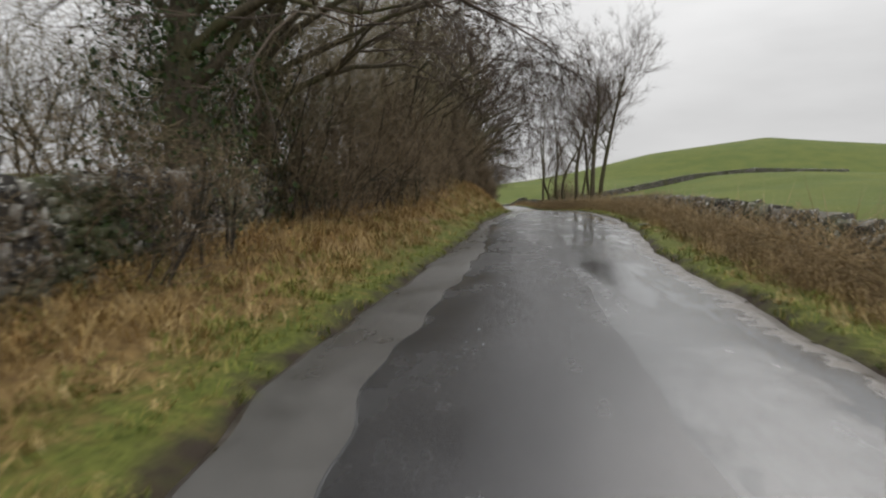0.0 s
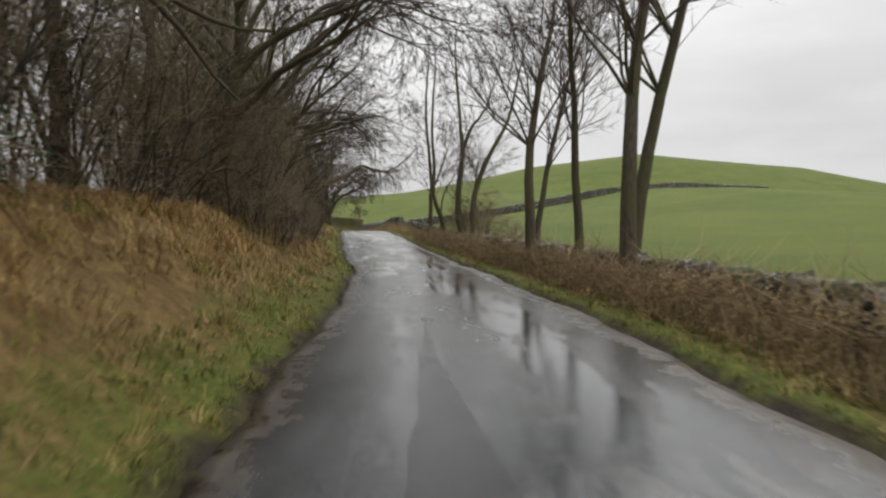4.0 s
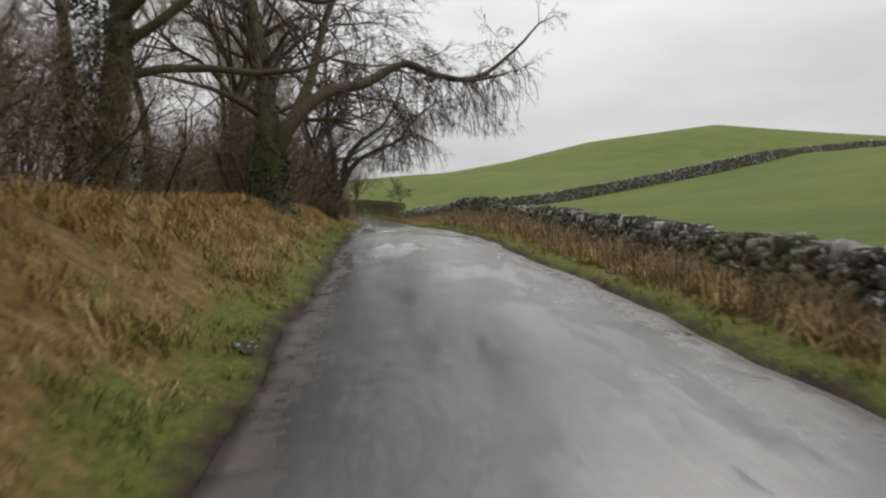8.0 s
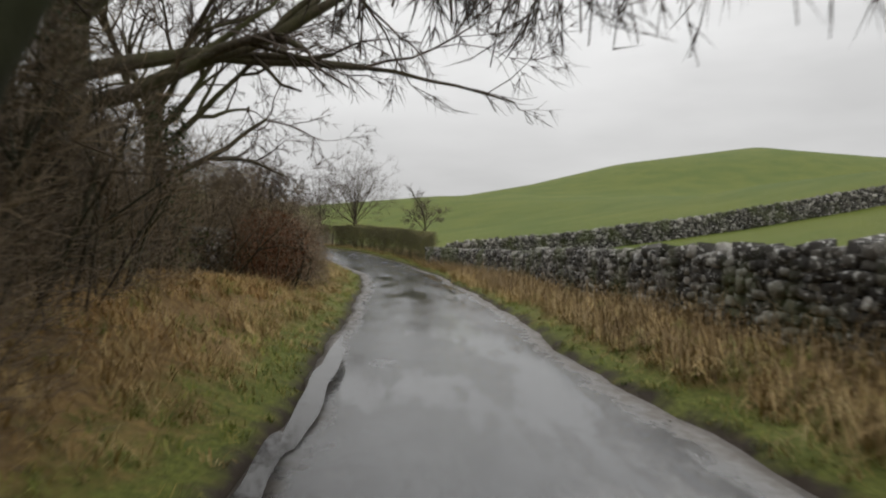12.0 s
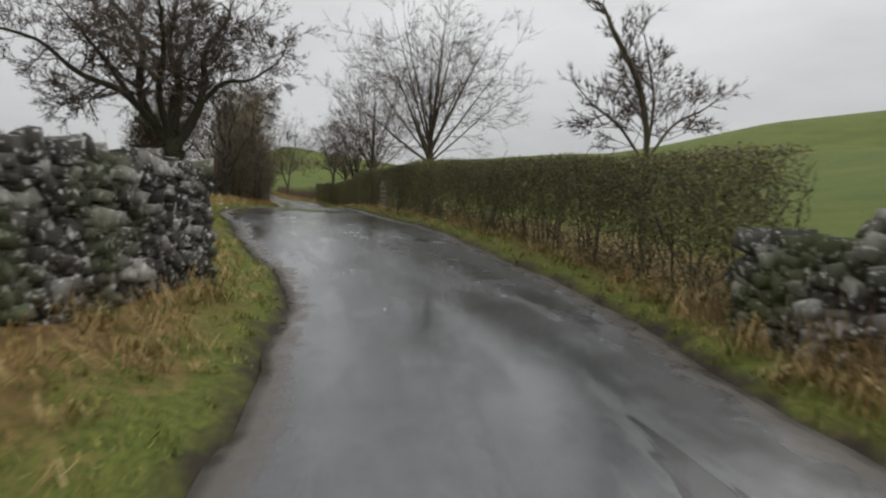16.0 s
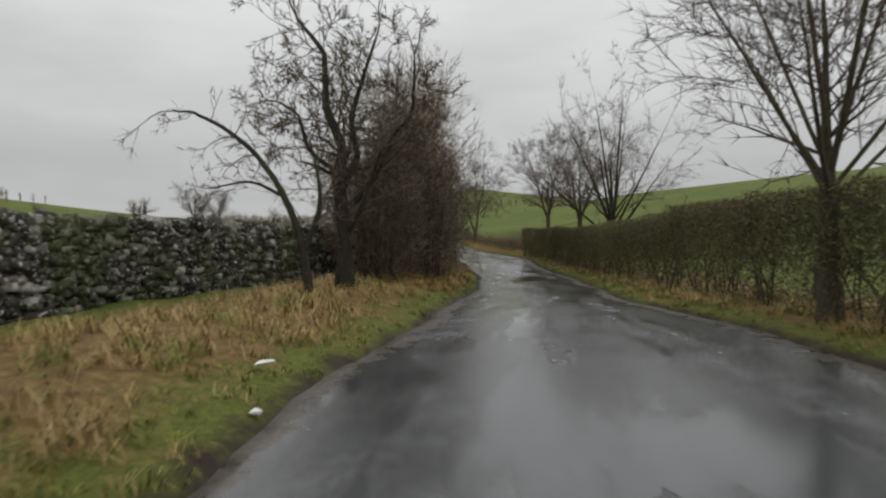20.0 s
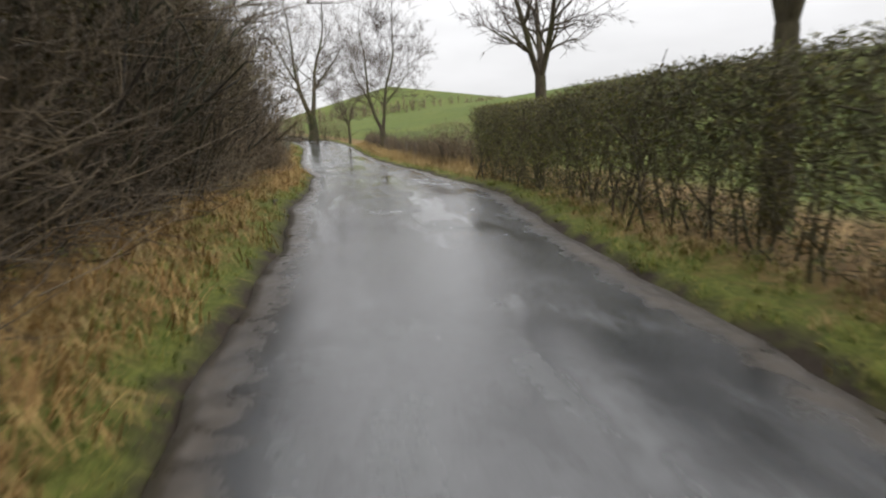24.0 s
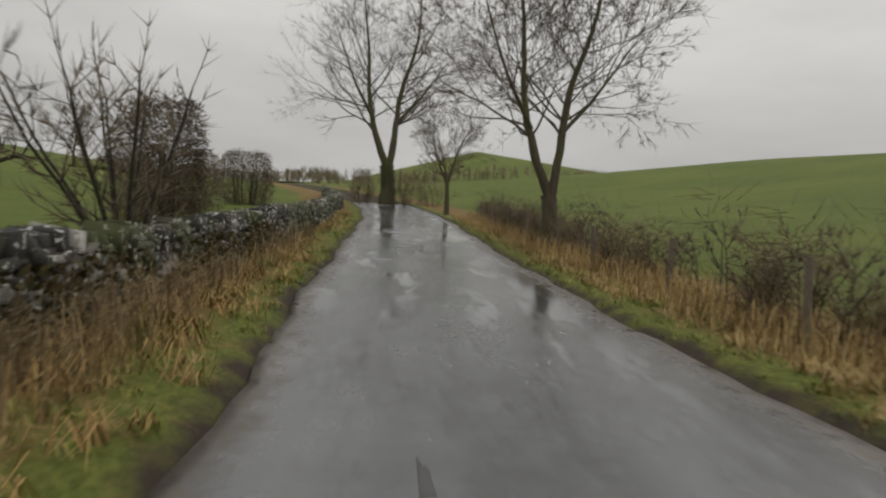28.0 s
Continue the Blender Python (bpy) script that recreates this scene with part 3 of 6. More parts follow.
def stone_wall(label, a, b, height, seed, near=(1e9, -1e9), face=-1, thick=0.5, sink=0.06, rock=STONE):
    """A wall from point a to b that follows the ground between, with separate stones for the stretch near (in metres from a)."""
    rng = np.random.default_rng(seed)
    pts = [Vector(p) for p in a] if isinstance(a, list) else [Vector(a), Vector(b)]
    cum = [0.0]
    for p, q in zip(pts, pts[1:]):
        cum.append(cum[-1] + (q - p).length)
    root = empty_at("dry_stone_wall", Matrix.Translation(pts[0]))
    tagged(root, label, "stone wall")
    inv = Matrix.Translation(-pts[0])
    joined, singles = [], 0
    core_v = []
    P = np.array([tuple(p) for p in pts])
    for x, y, z, w, t, h, r1, r2 in wall_stones(cum[-1], height, thick, rng, face):
        p = np.array([np.interp(x, cum, P[:, k]) for k in range(3)])
        k = min(max(int(np.searchsorted(cum, x)) - 1, 0), len(pts) - 2)
        way = (pts[k + 1] - pts[k]).normalized()
        yaw = math.atan2(way.y, way.x)
        m = Matrix.Translation((p[0], p[1], p[2] - sink)) @ Matrix.Rotation(yaw, 4, "Z") @ Matrix.Translation((0, y, z)) @ Euler((r1, r2, rng.normal(0, 0.05))).to_matrix().to_4x4() @ Matrix.Diagonal((w, t, h, 1))
        i = int(rng.integers(len(STONES)))
        if near[0] <= x <= near[1] and singles < 300 and y * face >= -0.06:
            ob = new("stone", STONE_MESHES[rock][i])
            ob.parent = root
            ob.matrix_basis = inv @ m
            singles += 1
        else:
            v, f = STONES[i]
            mm = np.array(inv @ m)
            joined.append((v @ mm[:3, :3].T + mm[:3, 3], f))
    # dark hearting between the faces
    cv, cf, n = [], [], 0
    for q, (p0, p1) in enumerate(zip(pts, pts[1:])):
        way = (p1 - p0).normalized()
        side = Vector((-way.y, way.x, 0)) * thick * 0.32
        for p in (p0, p1):
            for sg in (-1, 1):
                for zz in (-0.2, height):
                    cv.append(tuple(p + sg * side + Vector((0, 0, zz)) - pts[0]))
        cf += [(n, n + 4, n + 5, n + 1), (n + 2, n + 3, n + 7, n + 6), (n + 1, n + 5, n + 7, n + 3)]
        n += 8
    part("wall_core", mesh_of("wall_core", cv, cf, rock), root)
    if joined:
        v, f = merge(joined)
        ob = part("stonework", mesh_of("stonework", v, f, rock), root)
        ob["kind"] = "stuff"
    return root


def lane_points(s0, s1, d0, d1, step=4.0):
    n = max(2, int(abs(s1 - s0) / step) + 1)
    return [spot(s, d) for s, d in zip(np.linspace(s0, s1, n), np.linspace(d0, d1, n))]


# ---- trees and bushes ----
class Plant:
    def __init__(self, seed):
        self.rng = np.random.default_rng(seed)
        self.thick, self.limbs, self.thin, self.ends, self.fine, self.boles, self.stem = [], [], [], [], 1, [], 0.035

    def limb(self, p, w, length, r, depth, kids, bend=0.25, lift=0.15, twig=0.012, droop=0.0, shrink=0.62):
        rng = self.rng
        n = 5 if depth > 2 else (3 if depth > 1 else 2 if depth else self.fine)
        step, w = length / n, w / np.linalg.norm(w)
        spots = []
        for i in range(n):
            w = w + rng.normal(0, bend, 3) * 0.5 + np.array([0, 0, lift * (0.5 if depth else 1) - droop * (1.3 if depth < 2 else 0.25)])
            w /= np.linalg.norm(w)
            q = p + w * step
            r1 = max(r * (1 - 0.55 * (i + 1) / n), twig * 0.5)
            end = depth == 0 and i == n - 1 and r < 0.035
            (self.ends if end else self.limbs if r > self.stem else self.thin).append((*p, *(q + w * step * 0.04), r * (1 - 0.55 * i / n), r1))
            spots.append((q, w.copy(), r1))
            p = q
        if depth == 0:
            return
        for k in range(kids[depth]):
            j = n - 1 if k == 0 else int(rng.integers(1 if depth > 1 else 0, n))
            q, ww, rr = spots[j]
            side = rng.normal(size=3)
            side -= (side @ ww) * ww
            side /= np.linalg.norm(side)
            spread = rng.uniform(0.35, 1.0)
            self.limb(q, ww + side * spread, length * shrink * rng.uniform(0.7, 1.15), max(rr * rng.uniform(0.55, 0.85), twig), depth - 1, kids, bend, lift, twig, droop, shrink)

    def path(self, pts, r0, r1, sides=0, reach=1.5, depth=2, kids=(0, 6, 5), start=0.35, droop=0.0, lift=0.1, spread=1.0, bend=0.26, twig=0.007, stout=0.4, flare=0.0, hang=0):
        """A bole or limb along a smooth line through a few places, with side branches on its outer part."""
        a = np.asarray(pts, float)
        c = np.concatenate([2 * a[:1] - a[1:2], a, 2 * a[-1:] - a[-2:-1]])
        line = []
        for i in range(1, len(c) - 2):
            for k in range(4):
                f = k / 4
                line.append(0.5 * (2 * c[i] + (c[i + 1] - c[i - 1]) * f + (2 * c[i - 1] - 5 * c[i] + 4 * c[i + 1] - c[i + 2]) * f * f + (3 * c[i] - c[i - 1] - 3 * c[i + 1] + c[i + 2]) * f ** 3))
        line = np.array([*line, a[-1]])
        n = len(line) - 1
        line[1:-1] += self.rng.normal(0, 0.045 * r0 ** 0.7, (n - 1, 3))
        rad = [r0 + (r1 - r0) * i / n for i in range(n + 1)]
        for i in range(min(4, n)):
            rad[i] *= 1 + flare * (1 - i / 4) ** 2
        self.boles.append((line, rad))
        for k in range(hang):
            # long twigs that bow over and hang
            q = line[int(n * self.rng.uniform(max(start, 0.4), 1.0))]
            w = self.rng.normal(size=3) * (1, 1, 0.3) + (0.5, 0.3, 0.1)
            w /= np.linalg.norm(w)
            rr = 0.02
            for j in range(int(self.rng.integers(5, 11))):
                w = w + (0, 0, -0.38) + self.rng.normal(0, 0.16, 3)
                w /= np.linalg.norm(w)
                e = q + w * self.rng.uniform(0.22, 0.38)
                self.thin.append((*q, *e, rr, rr * 0.85))
                for h in range(2):
                    b = w + self.rng.normal(0, 0.55, 3) + (0, 0, -0.15)
                    self.ends.append((*e, *(e + b / np.linalg.norm(b) * self.rng.uniform(0.2, 0.45)), 0.008, 0.004))
                q, rr = e, rr * 0.85
        for k in range(sides):
            f = start + (1 - start) * (k + self.rng.random()) / sides
            i = min(int(f * n), n - 1)
            w = line[i + 1] - line[i]
            w /= np.linalg.norm(w)
            side = self.rng.normal(size=3)
            side -= (side @ w) * w
            side /= np.linalg.norm(side)
            self.limb(line[i], w * 0.6 + side * spread, reach * self.rng.uniform(0.6, 1.2) * (1.15 - 0.45 * f), max(rad[i] * stout, 0.009), depth, kids, bend, lift, twig, droop, 0.6)
        if sides:
            self.limb(line[-1], line[-1] - line[-2], reach * 0.9, r1, depth, kids, bend, lift, twig, droop, 0.6)
        return self

    def trim(self, reach, clear):
        """Cuts away what hangs below a clear height farther out than the reach."""
        self.thin = [q for q in self.thin if q[5] > clear or math.hypot(q[3], q[4]) < reach]
        self.ends = [q for q in self.ends if q[5] > clear or math.hypot(q[3], q[4]) < reach]
        return self

    def meshes(self, bark, twigs):
        wood = [sweep(line, rad, 10 if rad[0] > 0.12 else 7, self.rng) for line, rad in self.boles] + ([tubes(self.thick, 8)] if self.thick else [])
        a = mesh_of("trunk", *merge(wood), bark, flat=False) if wood else None
        c = mesh_of("branchwork", *tubes(self.limbs, 6 if self.stem > 0.02 else 4), bark, flat=False) if self.limbs else None
        b = mesh_of("crown", *both(tubes(self.thin, 3), spikes(self.ends)), twigs)
        return a, b, c


def tree_thing(label, plant, bark, twigs, m, ivy=None, name="tree"):
    root = empty_at(name, m)
    tagged(root, label, "tree")
    a, b, c = plant.meshes(bark, twigs)
    if name == "thicket":
        for nm, me in (("stem_clump", c), ("twig_mass", b)):
            if me:
                part(nm, me, root)["kind"] = "stuff"
    else:
        part("trunk", a, root)
        if c:
            part("branchwork", c, root)["kind"] = "stuff"
        part("crown", b, root)
    if ivy is not None:
        part("ivy", mesh_of("ivy", *leaf_cards(ivy, 0.055, plant.rng), IVY), root, "dark green ivy leaves")
    return root


def ivy_column(rng, n, height, radius):
    z = rng.uniform(0, 1, n) ** 0.8 * height
    a = rng.uniform(0, 2 * np.pi, n)
    r = radius * (1 - 0.45 * z / height) * rng.uniform(0.3, 1.3, n) * (1 + 0.45 * np.sin(3 * a + 2.1 * z) * np.sin(1.7 * z))
    return np.stack([r * np.cos(a), r * np.sin(a), z], 1)


def tall_tree(seed, height=12.0, trunk=0.2, lean=(0.0, 0.0)):
    """A slender upright trunk, branching high up."""
    p = Plant(seed)
    x = np.array([0.0, 0.0, -0.3])
    w = np.array([lean[0], lean[1], 1.0])
    n = 9
    for i in range(n):
        w = w + p.rng.normal(0, 0.05, 3)
        w /= np.linalg.norm(w)
        q = x + w * height * 0.8 / n
        r = trunk * (1 - 0.75 * i / n)
        p.thick.append((*x, *(q + 0.03 * w), r, trunk * (1 - 0.75 * (i + 1) / n)))
        if i >= 3:
            for k in range(4 if i < 5 else 7):
                a = p.rng.uniform(0, 2 * math.pi)
                p.limb(q, np.array([math.cos(a), math.sin(a), p.rng.uniform(0.7, 1.6)]), height * p.rng.uniform(0.13, 0.24), r * 0.28, 2, (0, 8, 7), bend=0.24, lift=0.12, twig=0.007, shrink=0.6)
        x = q
    return p


def great_tree(seed, side=1.0, height=11.0, trunk=0.42, lean=0.05, clear=2.7):
    """An old roadside tree: heavy limbs that reach over the lane and hang their twigs."""
    p = Plant(seed)
    p.thick += [(0, 0, -0.4, lean * 1.2, 0, 1.2, trunk * 1.4, trunk), (lean * 1.15, 0, 1.15, lean * 2.6, 0, 2.6, trunk, trunk * 0.85), (lean * 2.55, 0, 2.55, lean * 3.6, 0.2, 4.2, trunk * 0.8, trunk * 0.6)]
    for k in range(4):
        a = p.rng.uniform(-0.7, 0.7)
        p.limb(np.array([lean * (2.3 + 0.4 * k), 0, 2.3 + 0.5 * k]), np.array([side * math.cos(a), math.sin(a), 0.55 + 0.2 * k]), height * p.rng.uniform(0.38, 0.5), trunk * 0.34, 4, (0, 7, 6, 5, 5), bend=0.3, lift=0.05, twig=0.007,
               droop=0.17, shrink=0.58)
    for k in range(5):
        a = p.rng.uniform(0, 2 * math.pi)
        p.limb(np.array([lean * 3.3, 0.1, 3.4 + 0.2 * k]), np.array([0.8 * math.cos(a), 0.8 * math.sin(a), 1.1]), height * p.rng.uniform(0.3, 0.4), trunk * 0.3, 3, (0, 8, 6, 7), bend=0.26, lift=0.08, twig=0.008, shrink=0.57)
    # nothing hangs low over the lane
    for name in ("thin", "ends"):
        rows = np.array(p.thin if name == "thin" else p.ends)
        keep = (rows[:, 5] > clear) | (np.hypot(rows[:, 3], rows[:, 4]) < 1.2)
        if name == "thin":
            p.thin = rows[keep].tolist()
        else:
            p.ends = rows[keep].tolist()
    return p


def overhanging_beech(seed):
    """A thick bole that splits low: an upright leader and one long limb, bowed out over the lane, hung with twigs."""
    p = Plant(seed)
    p.path([(0, 0, -0.4), (0.05, 0, 0.8), (0.15, 0, 1.9)], 0.5, 0.42, flare=0.5)
    p.path([(0.1, 0, 1.6), (0.0, 0.1, 2.9), (-0.1, 0.2, 4.4), (-0.5, 0.4, 6.6), (-0.5, 0.7, 9.2)], 0.36, 0.07, 14, 2.0, 3, (0, 6, 5, 4), 0.3)
    p.path([(0.25, 0, 1.5), (0.75, -0.1, 2.4), (1.7, 0.5, 3.4), (2.9, 1.8, 3.95), (4.2, 3.0, 4.8), (5.7, 3.6, 4.45), (7.2, 4.3, 4.75), (8.8, 4.8, 6.1)], 0.25, 0.05, 18, 1.7, 3, (0, 6, 5, 4), 0.35, droop=0.22, lift=0.02, stout=0.22, hang=60)
    p.path([(5.4, 3.5, 4.55), (6.6, 3.2, 4.3), (7.8, 3.4, 4.6)], 0.08, 0.03, 6, 1.2, 2, droop=0.26, lift=0.0, hang=26)
    p.path([(0.6, -0.1, 2.2), (1.2, 0.4, 3.6), (1.7, 1.0, 5.6), (2.5, 1.6, 8.0)], 0.2, 0.05, 12, 1.9, 3, (0, 6, 5, 4), 0.3, droop=0.08)
    p.path([(0.0, 0.1, 2.6), (-1.0, -0.6, 3.2), (-2.4, -0.9, 3.6)], 0.11, 0.04, 7, 1.5, 2)
    return p.trim(1.6, 2.3)


def arching_tree(seed):
    """A bole lost in brush, with two bare limbs that arch out over the lane and end in hanging twigs."""
    p = Plant(seed)
    p.path([(-0.1, 0, -0.4), (0, 0, 1.2), (0, 0.1, 2.6), (-0.15, 0.3, 4.8), (-0.3, 0.5, 8.0)], 0.36, 0.07, 18, 1.9, 3, (0, 6, 5, 4), 0.3, flare=0.3)
    p.path([(0.15, 0, 1.4), (0.6, 0.1, 2.6), (0.75, 0.2, 3.4), (1.5, 0.4, 4.3), (2.6, 0.8, 5.1), (3.3, 1.0, 6.2), (3.7, 1.2, 7.4)], 0.17, 0.05, 14, 1.6, 3, (0, 6, 5, 4), 0.4, droop=0.15, lift=0.03, stout=0.26, hang=40)
    p.path([(0.2, 0, 1.2), (0.9, 0, 2.7), (1.6, 0.2, 3.4), (2.5, 0.6, 3.9), (3.5, 1.0, 4.35), (4.4, 1.4, 5.5), (5.3, 1.8, 6.3)], 0.15, 0.045, 14, 1.5, 3, (0, 6, 5, 4), 0.45, droop=0.2, lift=0.02, stout=0.26, hang=60)
    p.path([(3.2, 0.9, 4.25), (4.3, 1.2, 4.7), (5.1, 1.5, 4.4)], 0.06, 0.025, 7, 1.1, 2, droop=0.3, lift=0.0, hang=24)
    p.path([(2.5, 0.6, 3.9), (3.2, 0.2, 4.9), (4.3, 0.1, 5.6)], 0.06, 0.025, 6, 1.1, 2, droop=0.2, lift=0.0, hang=16)
    p.path([(-0.1, 0.1, 2.2), (-1.0, 0.4, 3.8), (-1.6, 0.6, 6.0)], 0.14, 0.04, 10, 1.7, 3, (0, 6, 5, 4), 0.3)
    return p.trim(1.3, 2.5)


def bowed_tree(seed, bole, r0, forks=(), reach=1.8, sides=14, start=0.45):
    """A slim roadside tree with a bowed bole and, where it has them, forks."""
    p = Plant(seed)
    p.path(bole, r0, 0.05, sides, reach, 2, (0, 8, 6), start, flare=0.35, spread=0.65, stout=0.18, bend=0.2)
    for line, r in forks:
        p.path(line, r, 0.02, sides, reach * 0.8, 2, (0, 8, 6), 0.25, spread=0.65, stout=0.3, bend=0.2)
    return p


def wind_thorn(seed):
    """An old hawthorn on a short stout bole: long low limbs and a flat, dense, one-sided crown."""
    p = Plant(seed)
    k = dict(depth=3, kids=(0, 7, 6, 5), bend=0.45, lift=0.05, twig=0.008, stout=0.34, spread=1.1)
    p.path([(0.2, 0, -0.3), (0.22, 0, 0.6), (0.08, 0, 1.3), (0.1, 0, 2.0)], 0.27, 0.24, flare=0.5)
    p.path([(0.12, 0, 1.7), (0.7, 0.1, 2.7), (0.95, 0, 3.6), (1.0, 0.2, 4.6), (1.6, 0.3, 5.5)], 0.17, 0.05, 18, 1.4, start=0.3, **k)
    p.path([(0.75, 0.1, 2.9), (1.5, 0.2, 3.7), (2.3, 0.4, 3.9), (3.0, 0.5, 4.4)], 0.09, 0.03, 15, 1.15, start=0.2, **k)
    p.path([(0.05, 0, 1.8), (-0.6, 0.1, 2.7), (-0.8, 0, 3.6), (-0.7, 0.2, 4.7), (-1.3, 0.3, 5.6)], 0.16, 0.05, 18, 1.4, start=0.3, **k)
    p.path([(-0.3, 0, 2.3), (-1.2, -0.3, 3.2), (-2.2, -0.3, 3.6), (-3.2, -0.5, 4.4), (-4.6, -0.6, 4.7)], 0.11, 0.03, 20, 1.25, start=0.25, **k)
    p.path([(-0.9, -0.2, 3.0), (-1.9, 0.3, 4.4), (-2.7, 0.5, 5.4)], 0.08, 0.03, 13, 1.2, start=0.2, **k)
    p.path([(0, 0.1, 2.0), (0, 1.0, 3.0), (0.2, 1.6, 4.2), (0.2, 2.7, 4.9)], 0.13, 0.04, 15, 1.4, start=0.25, **k)
    p.path([(0, -0.1, 2.0), (-0.2, -0.9, 3.2), (0, -1.5, 4.2), (0, -2.3, 4.9)], 0.12, 0.04, 14, 1.3, start=0.3, **k)
    p.path([(0.1, 0, 2.2), (0.3, 0.1, 3.4), (0.05, 0.1, 4.6), (0.2, 0.2, 5.7)], 0.13, 0.05, 15, 1.4, start=0.35, **k)
    return p


def broom_tree(seed, height=8.0, wide=3.6, trunk=0.2, fork=1.6, limbs=15):
    """A young sycamore: straight limbs that fan evenly from a short bole into a full round crown."""
    p = Plant(seed)
    p.path([(0, 0, -0.3), (0.02, 0, fork * 0.5), (0, 0, fork * 1.05)], trunk, trunk * 0.7, flare=0.3)
    for i in range(limbs):
        a, f = 2.4 * i, math.sqrt((i + 0.5) / limbs)
        out, top = wide * f, fork + (height - fork) * (1 - 0.6 * f ** 2.2)
        x, y = out * math.cos(a), out * math.sin(a)
        low = fork * (0.98 - 0.1 * f) + (height - fork) * 0.22 * (1 - f)
        p.path([(0.04 * math.cos(a), 0.04 * math.sin(a), low), (0.34 * x, 0.34 * y, low + 0.32 * (top - low)), (0.66 * x, 0.66 * y, low + 0.66 * (top - low)), (0.92 * x, 0.92 * y, top * 0.95)],
               trunk * p.rng.uniform(0.2, 0.34), 0.010, 12, 0.2 * height, 2, (0, 6, 5), 0.2, spread=0.85, bend=0.18, lift=0.05, twig=0.006, stout=0.34)
    p.path([(0, 0, fork), (0.05, 0.02, fork + 0.2 * (height - fork)), (0.0, 0.05, fork + 0.5 * (height - fork))], trunk * 0.66, 0.02, 10, 0.2 * height, 2, (0, 6, 5), 0.2, spread=0.7, bend=0.18)
    return p


def forked_ash(seed, height=9.5, trunk=0.24):
    """A field tree that forks low into two long leaders under a full, uneven crown."""
    p = Plant(seed)
    k = dict(depth=3, kids=(0, 6, 5, 4), bend=0.24, lift=0.08, twig=0.008, stout=0.34, spread=0.8)
    h = height
    p.path([(0, 0, -0.4), (0, 0, 0.09 * h), (-0.01 * h, 0, 0.17 * h)], trunk, trunk * 0.9, flare=0.4)
    p.path([(0, 0, 0.15 * h), (-0.06 * h, 0, 0.3 * h), (-0.09 * h, 0.02 * h, 0.45 * h), (-0.10 * h, 0.05 * h, 0.68 * h), (-0.13 * h, 0.05 * h, 0.92 * h)], trunk * 0.62, 0.03, 22, 0.27 * h, start=0.3, **k)
    p.path([(0, 0, 0.15 * h), (0.02 * h, 0, 0.3 * h), (0.04 * h, 0, 0.48 * h), (0.10 * h, -0.03 * h, 0.7 * h), (0.11 * h, -0.02 * h, 0.98 * h)], trunk * 0.62, 0.03, 24, 0.27 * h, start=0.3, **k)
    p.path([(0.03 * h, 0, 0.36 * h), (0.14 * h, 0.06 * h, 0.48 * h), (0.27 * h, 0.1 * h, 0.66 * h)], trunk * 0.3, 0.02, 12, 0.2 * h, start=0.2, **k)
    p.path([(-0.07 * h, 0, 0.36 * h), (-0.16 * h, -0.06 * h, 0.5 * h), (-0.24 * h, -0.1 * h, 0.7 * h)], trunk * 0.3, 0.02, 12, 0.2 * h, start=0.2, **k)
    return p


def ragged_thorn(seed):
    """A tall thorn with a straight dark bole and a ragged crown of crooked leaders."""
    p = Plant(seed)
    k = dict(depth=3, kids=(0, 6, 5, 4), bend=0.5, lift=0.04, twig=0.008, stout=0.36)
    p.path([(0, 0, -0.3), (0.03, 0, 1.0), (-0.06, 0, 2.3), (0.0, 0.1, 3.0), (-0.3, 0.1, 3.8), (-0.35, 0.1, 4.9), (-0.9, 0.2, 5.7)], 0.17, 0.03, 22, 1.1, start=0.35, flare=0.45, **k)
    p.path([(-0.02, 0, 2.0), (0.3, 0.1, 2.8), (0.22, 0.1, 3.5), (0.42, 0.2, 4.3), (0.75, 0.2, 5.2)], 0.09, 0.025, 17, 1.0, start=0.3, **k)
    p.path([(0, 0, 1.6), (0.6, 0.3, 2.3), (1.0, 0.5, 3.2), (1.4, 0.6, 3.7), (1.5, 0.6, 4.6)], 0.08, 0.025, 17, 0.95, start=0.3, **k)
    p.path([(-0.05, 0, 2.4), (-0.6, -0.2, 2.9), (-0.8, -0.3, 3.6), (-1.2, -0.3, 3.9)], 0.06, 0.02, 13, 0.8, start=0.3, **k)
    p.path([(0, 0, 1.0), (0.5, -0.2, 1.8), (0.9, -0.3, 2.8)], 0.06, 0.02, 14, 0.9, start=0.2, **k)
    return p


def leaning_thorn(seed):
    """A thin forked thorn that leans out over the wall, nearly bare of twigs."""
    p = Plant(seed)
    k = dict(depth=2, kids=(0, 4, 3), bend=0.5, lift=0.1, twig=0.007)
    p.path([(0.2, 0, -0.3), (0.05, 0, 0.9), (-0.3, 0, 1.9), (-1.0, 0.1, 2.8), (-1.9, 0.1, 3.4), (-2.4, 0.1, 3.5)], 0.09, 0.015, 9, 0.8, start=0.4, flare=0.3, **k)
    p.path([(0.1, 0, 0.8), (0.4, 0.1, 1.7), (0.3, 0.1, 2.6)], 0.06, 0.02, 7, 0.8, start=0.3, **k)
    p.path([(-0.25, 0, 1.8), (-0.9, 0, 2.1), (-1.7, 0, 2.0)], 0.035, 0.012, 6, 0.6, start=0.3, **k)
    return p


